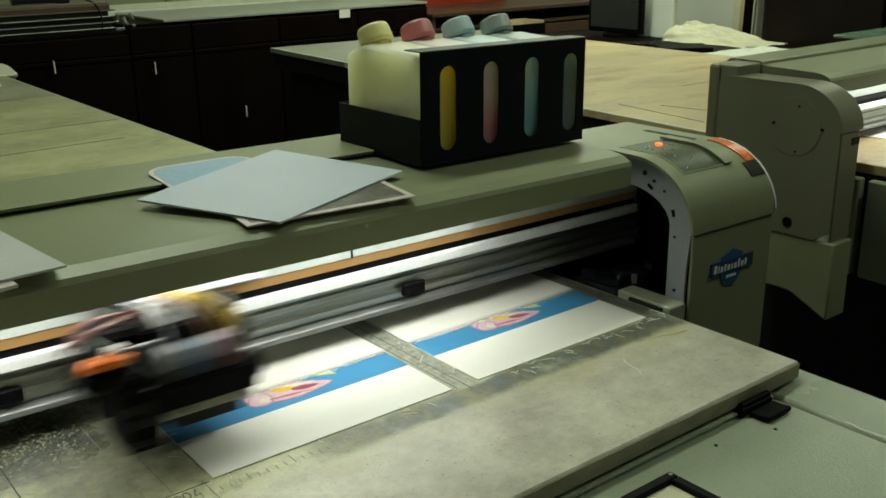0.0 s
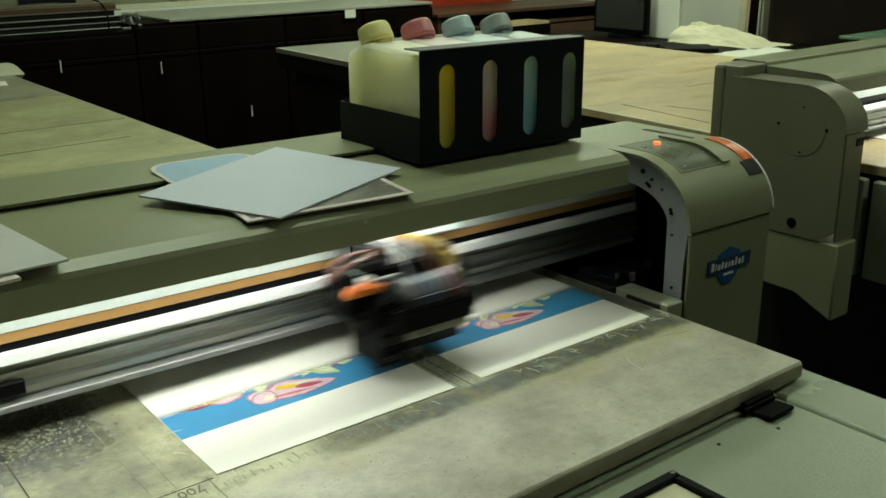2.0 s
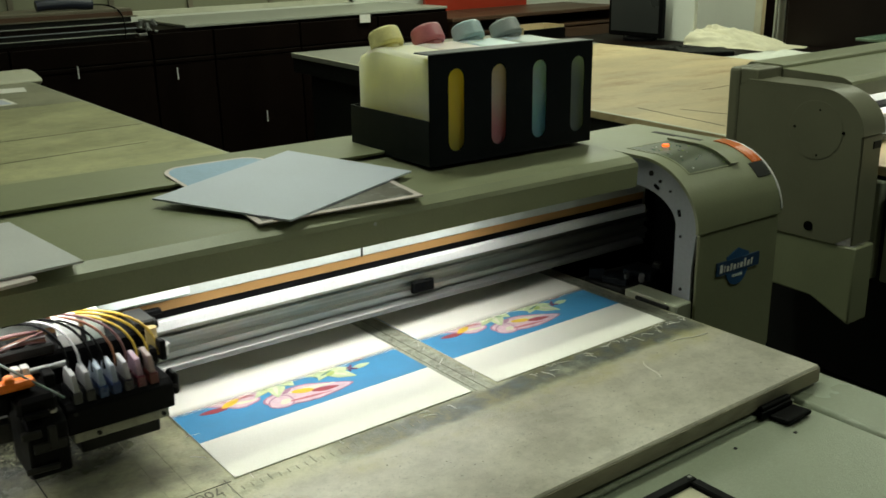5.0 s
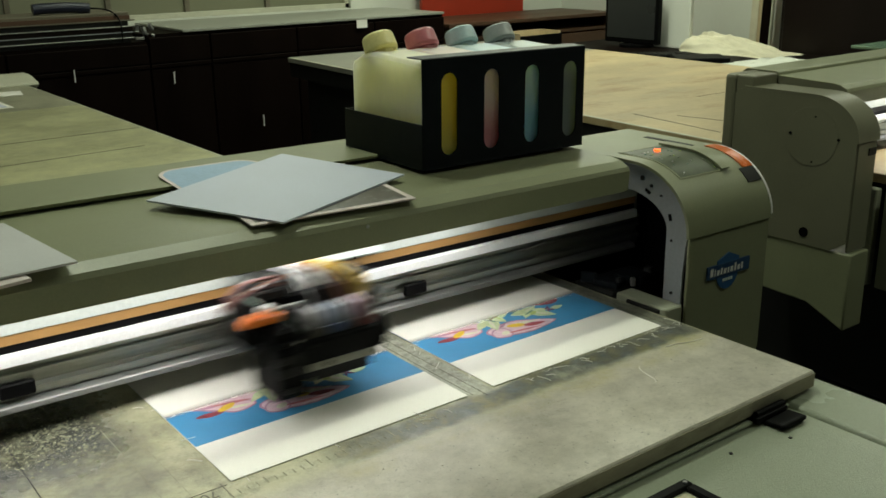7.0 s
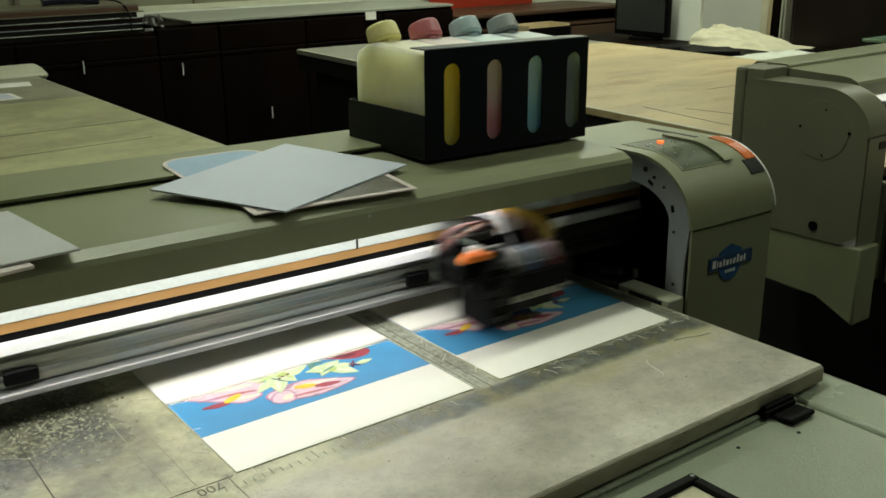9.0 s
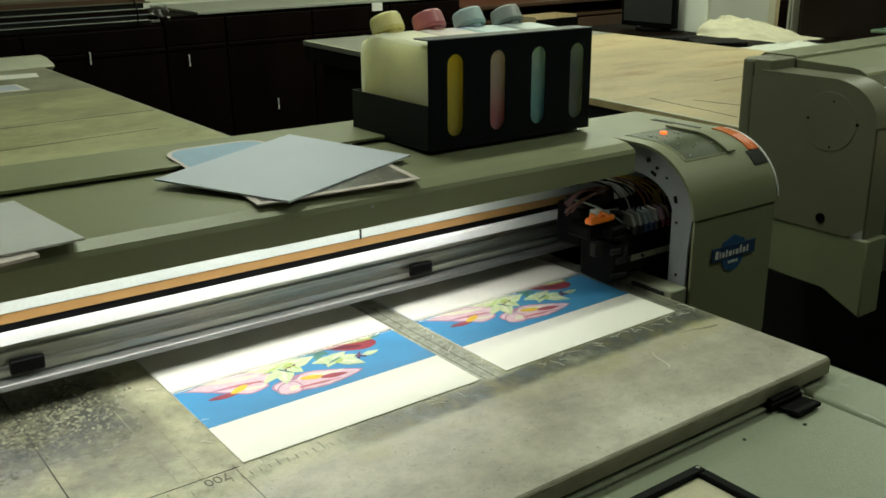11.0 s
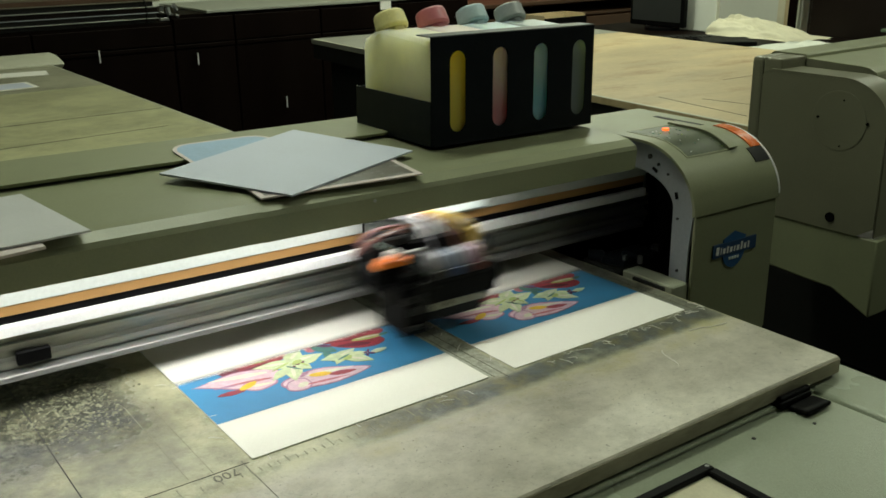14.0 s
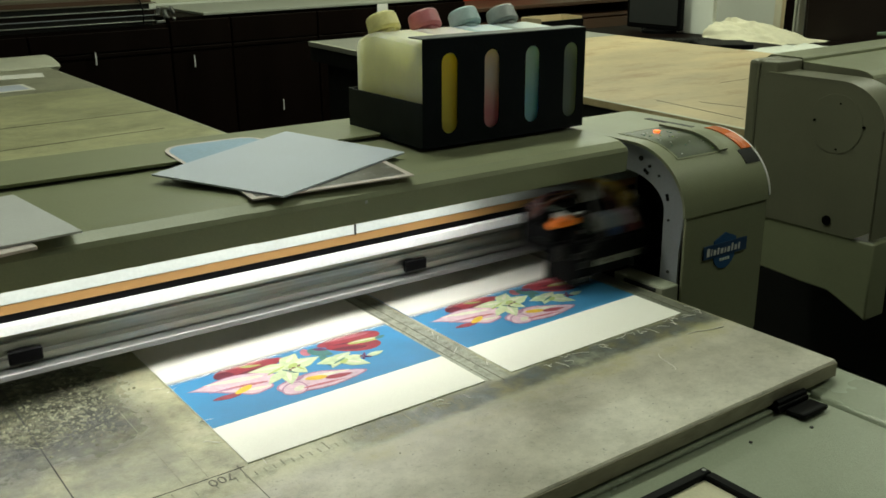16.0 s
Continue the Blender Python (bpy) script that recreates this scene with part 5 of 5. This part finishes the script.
    for i in range(3):
        pts = curve_line((-0.012, 0.345 + 0.004 * i, 0.964 + 0.002 * i), (-0.006, 0.335, 0.985), (0.0, 0.332 + 0.003 * i, 0.992), (0.045, 0.338, 0.986), 12)
        bm = start()
        tube(bm, pts, 0.0015, 6)
        part("cable", bm, WIRE["red"], c, "red cable", smooth=True)
    bm = start()
    tube(bm, curve_line((-0.005, 0.34, 0.975), (-0.0, 0.300, 0.975), (0.02, 0.286, 0.962), (0.048, 0.281, 0.936), 12), 0.0012, 6)
    part("cable", bm, WIRE["green"], c, "green cable", smooth=True)
    bm = start()
    box(bm, 0.02, 0.125, 0.372, 0.4035, 0.9865, 0.994, 0.001)
    part("cable_tray", bm, BLACK, c)
    # small brackets, screws and plugs on the housing
    for x, y, z, sx, sy, sz, m in ((-0.008, 0.290, 0.915, 0.014, 0.012, 0.02, DARK), (0.012, 0.2715, 0.912, 0.018, 0.006, 0.008, DARK), (0.020, 0.2735, 0.930, 0.022, 0.008, 0.006, BLACK), (0.030, 0.2705, 0.905, 0.008, 0.006, 0.024, DARK), (0.018, 0.2695, 0.876, 0.030, 0.004, 0.006, DARK), (0.012, 0.3, 0.950, 0.020, 0.014, 0.010, BLACK), (0.040, 0.300, 0.952, 0.010, 0.020, 0.014, BLACK), (0.1565, 0.305, 0.949, 0.006, 0.012, 0.012, WHITEPL), (0.152, 0.300, 0.952, 0.006, 0.012, 0.022, BLACK), (0.168, 0.34, 0.940, 0.010, 0.020, 0.006, ALU), (0.164, 0.36, 0.958, 0.014, 0.016, 0.008, BLACK)):
        bm = start()
        turned_box(bm, pose(x, y, z, 0, 0, 7 * math.sin(x * 300)), sx, sy, sz, 0.001)
        part("fitting", bm, m, c)
    for x, z in ((0.075, 0.892), (0.14, 0.892), (0.055, 0.918), (0.155, 0.918)):
        bm = start()
        disc(bm, Matrix.Translation((x, 0.2775, z)) @ pose(0, 0, 0, 90, 0, 0), 0.0022, 0.003, 10)
        part("screw", bm, ALU if z > 0.92 else DARK, c)
    bm = start()
    box(bm, 0.138, 0.160, 0.330, 0.372, 0.9625, 0.974, 0.002)
    part("sensor", bm, DARK, c)
    bm = start()
    tube(bm, [(0.152, 0.325, 0.935), (0.152, 0.325, 0.968)], 0.006, 12)
    part("valve", bm, AMBER, c, smooth=True)
    bm = start()
    box(bm, 0.126, 0.150, 0.300, 0.318, 0.9352, 0.953, 0.003)
    part("end_damper", bm, BLACK, c)
    # bracket that reads the encoder strip
    bm = start()
    box(bm, 0.115, 0.225, 0.394, 0.4035, 0.968, 0.980, 0.001)
    part("encoder_bracket", bm, PALEBAND, c)
    bm = start()
    box(bm, 0.130, 0.190, 0.3925, 0.4015, 0.953, 0.959, 0.001)
    part("belt_clamp", bm, BLACK, c)
    bm = start()
    box(bm, 0.02, 0.14, 0.3925, 0.3995, 0.908, 0.956, 0.002)
    part("slide_block", bm, DARK, c)
    return c


# ---- back of the room ----
def build_back():
    ZT = 0.957
    Y0 = 4.22
    xs = [-0.9, -0.4, 0.12, 0.80, 1.13, 1.64, 2.15, 2.66]
    for i, (a, b) in enumerate(zip(xs, xs[1:])):
        top = ZT - 0.015 if a > 0.5 else 0.911
        cab = thing("cabinet", ((a + b) / 2, Y0 + 0.3, 0), "dark-stained wooden base cabinet with steel handle", "cabinet", "cabinets along the wall")
        bm = start()
        box(bm, a + 0.001, b - 0.001, Y0 + 0.02, 4.88, 0.0, top)
        part("body", bm, DARKWOOD, cab)
        bm = start()
        box(bm, a + 0.004, b - 0.004, Y0, Y0 + 0.0195, 0.80, top - 0.016, 0.003)
        part("drawer_front", bm, DARKWOOD, cab)
        bm = start()
        box(bm, a + 0.004, b - 0.004, Y0 - 0.001, Y0 + 0.018, 0.775, 0.795, 0.003)
        part("ledge", bm, DARKWOOD, cab)
        bm = start()
        box(bm, a + 0.004, b - 0.004, Y0 + 0.004, Y0 + 0.0195, 0.10, 0.770, 0.003)
        d = part("door", bm, DARKWOOD, cab)
        hx = b - 0.19 if i % 2 else b - 0.26
        hz = (0.775 if i == 2 else 0.722) if i != 4 else 0.445
        hx = 0.417 if i == 2 else hx
        hx = 0.912 if i == 3 else (1.397 if i == 4 else hx)
        bm = start()
        tube(bm, [(hx, Y0 - 0.012, hz - 0.03), (hx, Y0 - 0.012, hz + 0.03)], 0.0035, 8)
        part("handle", bm, WHITEPL, d, "thin bright steel handle")
        for zz in (hz - 0.026, hz + 0.026):
            bm = start()
            box(bm, hx - 0.002, hx + 0.002, Y0 - 0.011, Y0 + 0.001, zz - 0.002, zz + 0.002)
            part("handle_post", bm, ALU, d)
    bm = start()
    box(bm, 0.985, 2.66, Y0 + 0.002, 4.89, ZT - 0.014, ZT, 0.002)
    solo("worktop", bm, COUNTER, "long pale grey worktop on dark cabinets", "worktop")
    # stacked profiles and boards at the near end of the counter
    rnd = random.Random(3)
    z = 0.912
    stack = [(0.020, DARK, 0.0), (0.005, ALU_DULL, 0.012), (0.022, DARK, 0.0), (0.004, RING, 0.010), (0.024, CUPWOOD, -0.004), (0.005, ALU_DULL, 0.008), (0.024, DARK, 0.0), (0.006, GREYWOOD, 0.01), (0.022, BROWNWOOD, 0.004), (0.014, GREYWOOD, 0.0)]
    for i, (h, mt, out) in enumerate(stack):
        bm = start()
        y = Y0 + 0.02 - out
        box(bm, -0.9, 0.735 + rnd.uniform(-0.02, 0.02), y, y + 0.34, z, z + h - 0.0006, 0.0015)
        solo("stacked_board", bm, mt, "thin metal-edged board in a stack on the counter" if mt in (ALU_DULL, RING) else "narrow dark board in a stack on the counter", "board", group="stacked boards", base=(0, y + 0.1, z))
        z += h
    tool = thing("power_tool", (0.43, Y0 + 0.1, z), "dark blue hand tool with a black cable on the stacked boards", "hand tool")
    bm = start()
    tube(bm, [(0.30, Y0 + 0.12, z + 0.027), (0.34, Y0 + 0.118, z + 0.030), (0.47, Y0 + 0.108, z + 0.030), (0.56, Y0 + 0.10, z + 0.022)], 0.026, 14)
    part("body", bm, NAVY, tool)
    bm = start()
    tube(bm, curve_line((0.56, Y0 + 0.1, z + 0.022), (0.66, Y0 + 0.06, z + 0.02), (0.68, Y0 - 0.03, z), (0.66, Y0 - 0.03, z - 0.14), 14), 0.004, 6)
    part("cable", bm, BLACK, tool)
    # small bits of hardware beside the boards
    for k in range(6):
        bm = start()
        turned_box(bm, pose(0.770 + 0.034 * (k % 3), Y0 + 0.03 + 0.02 * (k // 3), 0.925 + 0.022 * (k % 2) + 0.03 * (k // 3), 12 * k, 25 * k, 40 * k), 0.045 - 0.012 * (k % 2), 0.016, 0.014, 0.002)
        solo("metal_fitting", bm, ALU, "small bright metal fitting on the counter", "fitting", group="metal fittings", base=(0.77, Y0 + 0.04, 0.911))
    bm = start()
    box(bm, 2.02, 2.09, Y0 - 0.016, Y0 - 0.012, 0.90, 0.945)
    solo("paper_note", bm, PAPER, "small white note on the counter's front edge", "note", base=(2.05, Y0 - 0.014, 0.90))
    bm = start()
    box(bm, 2.915, 3.82, 4.80, 4.83, 0, 1.9, 0.003)
    solo("red_board", bm, REDBOARD, "tall dark red board standing against the wall", "board", base=(3.5, 4.81, 0))
    # open wooden shelf unit
    s = thing("wooden_shelf", (3.6, 4.5, 0), "low brown wooden shelf unit with an open front", "shelf")
    for nm, a in (("side_board", (2.68, 2.705, 4.2, 4.75, 0, 0.86)), ("side_board", (4.1, 4.125, 4.2, 4.75, 0, 0.86)), ("top_board", (2.665, 4.14, 4.18, 4.76, 0.86, 0.883)), ("shelf_board", (2.705, 4.1, 4.21, 4.73, 0.77, 0.79)), ("shelf_board", (2.705, 4.1, 4.21, 4.73, 0.60, 0.62)), ("back_board", (2.705, 4.1, 4.73, 4.75, 0, 0.86)), ("front_board", (2.705, 4.1, 4.2, 4.22, 0.62, 0.76))):
        bm = start()
        box(bm, *a, 0.003)
        part(nm, bm, BROWNWOOD, s)
    wb = thing("wooden_box", (3.17, 4.0, 0.735), "small open pale wooden box with a black front board", "box")
    for a in ((3.0, 3.34, 3.9, 3.912, 0.735, 0.805), (3.0, 3.34, 4.088, 4.1, 0.735, 0.82), (3.0, 3.012, 3.912, 4.088, 0.735, 0.82), (3.328, 3.34, 3.912, 4.088, 0.735, 0.82), (3.012, 3.328, 3.912, 4.088, 0.735, 0.747)):
        bm = start()
        box(bm, *a, 0.001)
        # front board black, the other boards pale
        part("board", bm, BLACK if a[3] < 3.92 else PALEWOOD, wb)
    bm = start()
    box(bm, 2.95, 3.42, 3.88, 4.14, 0, 0.735, 0.004)
    solo("low_cabinet", bm, DARKWOOD, "low dark wooden cabinet beside the shelf", "cabinet", base=(3.2, 4.0, 0))
    # desk with monitor, keyboard and cloth
    dz = 0.76
    desk = thing("desk", (3.5, 2.7, 0), "dark wooden computer desk beyond the second printer", "desk")
    bm = start()
    box(bm, 2.86, 3.69, 1.5, 3.75, dz - 0.03, dz, 0.004)
    part("desktop", bm, DARKWOOD, desk)
    for x in (2.92, 3.63):
        for y in (1.56, 3.69):
            bm = start()
            box(bm, x - 0.03, x + 0.03, y - 0.03, y + 0.03, 0, dz - 0.03)
            part("leg", bm, DARKWOOD, desk)
    mon = thing("monitor", (3.35, 3.25, dz), "black flat computer monitor on the desk", "monitor")
    bm = start()
    disc(bm, pose(3.37, 3.31, dz + 0.008), 0.1, 0.016, 28)
    part("foot", bm, BLACK, mon)
    bm = start()
    box(bm, 3.38, 3.41, 3.28, 3.34, dz + 0.016, dz + 0.15, 0.004)
    part("stand", bm, BLACK, mon)
    bm = start()
    box(bm, 3.34, 3.375, 3.13, 3.535, dz + 0.020, dz + 0.335, 0.006, 2)
    part("case", bm, BLACK, mon)
    bm = start()
    box(bm, 3.3375, 3.3405, 3.152, 3.513, dz + 0.048, dz + 0.318)
    part("screen", bm, SCREEN, mon)
    kb = thing("keyboard", (3.15, 2.9, dz), "black computer keyboard on the desk", "keyboard")
    bm = start()
    turned_box(bm, pose(2.98, 2.86, dz + 0.0105, 0, 0, 51), 0.15, 0.40, 0.02, 0.004)
    part("case", bm, BLACK, kb)
    for r in range(4):
        for q in range(12):
            bm = start()
            turned_box(bm, pose(2.98, 2.86, dz + 0.0225, 0, 0, 51) @ Matrix.Translation((-0.051 + 0.034 * r, -0.1815 + 0.033 * q, 0)), 0.024, 0.026, 0.006)
            part("key", bm, DARK, kb)
    bm = start()
    turned_box(bm, pose(3.05, 2.60, dz + 0.0125, 0, 0, 51), 0.22, 0.26, 0.024, 0.005)
    solo("black_tray", bm, BLACK, "flat black tray on the desk", "tray", base=(3.05, 2.51, dz))
    # white board that stands behind the monitor
    bm = start()
    box(bm, 3.44, 3.47, 2.985, 3.50, dz, dz + 0.75, 0.004)
    solo("white_board", bm, WHITEBOARD, "plain white board standing on the desk behind the monitor", "board", base=(3.45, 3.2, dz))
    # dust cloths: one heaped into a peak that runs out in long folds, one lying low
    for cx, cy, sx, sy, h, peak, mt, lb in ((3.50, 2.68, 0.17, 0.29, 0.085, 0.72, CLOTH, "crumpled cream dust cloth heaped on the desk"), (3.20, 2.24, 0.20, 0.20, 0.026, 0.1, WALLW, "white cloth lying flat in folds on the desk")):
        bm = start()
        bmesh.ops.create_grid(bm, x_segments=56, y_segments=56, size=1.0)
        for v in bm.verts:
            u, w = v.co.x, v.co.y
            r = max(abs(u), abs(w))
            n = noise.noise(Vector((u * 3.4 + cx * 9, w * 1.1 - u * 0.9, 1)))
            fold = abs(noise.noise(Vector((u * 5.5 + w * 1.8 + cx, w * 1.3, 3)))) + 0.35 * noise.noise(Vector((u * 11, w * 6, 2)))
            ridge = max(0.0, 1 - abs(w - peak) / (1.55 if w < peak else 0.55))
            body = min(1.0, 1.35 * ridge) * (1 - abs(u) ** 2.4)
            z = dz + max(0.004, h * body * (0.75 + 0.5 * n + 0.55 * fold))
            v.co = Vector((cx + u * sx * (1 + 0.22 * n), cy + w * sy * (1 + 0.15 * n), z if r < 0.98 else dz + 0.001))
        solo("cloth", bm, mt, lb, "cloth", group="dust cloths", smooth=True, base=(cx, cy, dz))
    # boards leaning at the wall and the dark cupboard beside them
    for k, (y, w, mt, lb) in enumerate(((3.098, 0.05, CLOTH, "cream"), (3.050, 0.026, PALEWOOD, "pale"), (2.998, 0.066, DARKWOOD, "dark"), (2.955, 0.012, TRIMPAINT, "off-white"))):
        bm = start()
        turned_box(bm, pose(4.2 - 0.012 * k, y, 1.1, 0, 1.5, 0), 0.018, w, 2.2, 0.002)
        solo("leaning_board", bm, mt, "narrow %s board leaning upright against the wall" % lb, "board", group="leaning boards", base=(4.2, y, 0))
    cup = thing("cupboard", (3.95, 1.7, 0), "tall dark brown wooden cupboard against the wall", "cupboard")
    bm = start()
    box(bm, 3.72, 4.28, 0.5, 2.6, 0, 2.1, 0.006)
    part("body", bm, CUPWOOD, cup)
    for k in range(3):
        bm = start()
        box(bm, 3.70, 3.7195, 0.53 + 0.69 * k, 1.19 + 0.69 * k, 0.08, 2.06, 0.004)
        part("door", bm, CUPWOOD, cup)
    gt = thing("glass_table", (2.9, 1.25, 0), "glass-topped side table with a pale green edge", "table")
    bm = start()
    box(bm, 2.56, 3.25, 0.95, 1.495, 0.938, 0.950, 0.002)
    part("glass_top", bm, GREENGLASS, gt, "pale green glass top")
    for x in (2.62, 3.2):
        for y in (1.0, 1.44):
            bm = start()
            box(bm, x - 0.02, x + 0.02, y - 0.02, y + 0.02, 0, 0.938)
            part("leg", bm, DARK, gt)


def build_bed_papers():
    z = ZB + 0.0004
    for x, y, a, w, h, mt, lb in ((-0.175, 3.235, -10, 0.2, 0.12, PAPER, "white sheet lying on the far end of the bed"), (-0.305, 2.945, 2, 0.22, 0.15, PAPER, "white-bordered grey photo print on the far end of the bed")):
        bm = start()
        turned_box(bm, pose(x, y, z + 0.001, 0, 0, a), w, h, 0.002)
        lp = solo("loose_print", bm, mt, lb, "print", group="loose prints", base=(x, y, z))
        if "photo" in lb:
            bm = start()
            turned_box(bm, pose(x, y, z + 0.0022, 0, 0, a), w - 0.03, h - 0.03, 0.0006)
            part("picture", bm, GREYCARD, lp, "grey picture")
    bm = start()
    box(bm, 1.3, 2.1, 0.12, 0.75, z, z + 0.003)
    solo("blank_board", bm, PAPER, "large white board on the second printer's bed", "board", base=(1.7, 0.4, z))


build_room()
build_back()
base_near = build_base(0.0, 0.0, BED1, BEDREAR, True)
base_far = build_base(2.36, 0.06, BED2, BED2, False)
base_far.matrix_basis = Matrix.Translation((1.07, 1.0, 0)) @ Matrix.Rotation(radians(-3.5), 4, "Z") @ Matrix.Translation((-1.07, -1.0, 0)) @ Matrix.Translation(BASES[base_far.name])
gantry_near = build_gantry(0.0, 0.0, True)
gantry_far = build_gantry(2.36, 0.222, False)
build_bed_details(base_near)
build_print(PX1)
build_print(PX2)
blanks = [build_blank(PX1), build_blank(PX2)]
rack = build_rack()
bottles = [
    build_bottle(SLOTS[0], "yellow", (0.90, 0.86, 0.58), (1.0, 0.66, 0.05), 0.033, (0.76, 0.70, 0.32), 0.9),
    build_bottle(SLOTS[1], "magenta", (0.80, 0.66, 0.61), (0.85, 0.27, 0.31), 0.07, (0.46, 0.15, 0.18)),
    build_bottle(SLOTS[2], "cyan", (0.54, 0.70, 0.70), (0.28, 0.62, 0.74), 0.08, (0.38, 0.50, 0.53)),
    build_bottle(SLOTS[3], "grey", (0.36, 0.42, 0.42), (0.18, 0.21, 0.23), 0.12, (0.30, 0.32, 0.32)),
]
sheets = build_gantry_sheets()
carriage = build_carriage()
build_bed_papers()
build_threads()
build_dried_ink()


# ---- what moves ----
PASS, LEFT0 = 1.2035, 0.210


def carriage_x(t):
    """Place of the carriage along the beam: steady runs with short turns at both ends."""
    s = ((t - LEFT0) / PASS) % 2.0
    s = s if s <= 1 else 2 - s
    a = 0.103
    v = 1 / (1 - a)
    if s < a:
        u = v * s * s / (2 * a)
    elif s > 1 - a:
        u = 1 - v * (1 - s) ** 2 / (2 * a)
    else:
        u = v * (s - a / 2)
    return -0.848 + 0.793 * u


def gantry_shift(t):
    """The gantry steps back at every turn of the carriage."""
    n = (t - LEFT0) / PASS
    k = math.floor(n + 0.5)
    f = min(1, max(0, (n - k) * PASS / 0.24 + 0.5))
    return -0.0108 + 0.00555 * (k + f * f * (3 - 2 * f))


LEAN = 0.7


def lift(x):
    """The gantry leans a little: its far end stands lower."""
    return -math.tan(radians(LEAN)) * (x - 0.05)


def motions():
    steps = [i * 0.1 for i in range(161)]
    for ob in RIDERS:
        b = BASES[ob.name]
        walk(ob, [(t, pose(b.x, b.y + gantry_shift(t), b.z + lift(b.x), 0, LEAN, 0)) for t in steps])
    for ob in blanks:
        b = BASES[ob.name]
        walk(ob, [(t, pose(b.x, b.y + gantry_shift(t), b.z)) for t in steps])
    for ob in RUNNERS:
        b = BASES[ob.name]
        walk(ob, [(t, pose(b.x + carriage_x(t), b.y + gantry_shift(t), b.z + lift(b.x + carriage_x(t)), 0, LEAN, 0)) for t in steps])


RIDERS = [gantry_near, rack, *bottles, *sheets]
RUNNERS = [carriage]
motions()
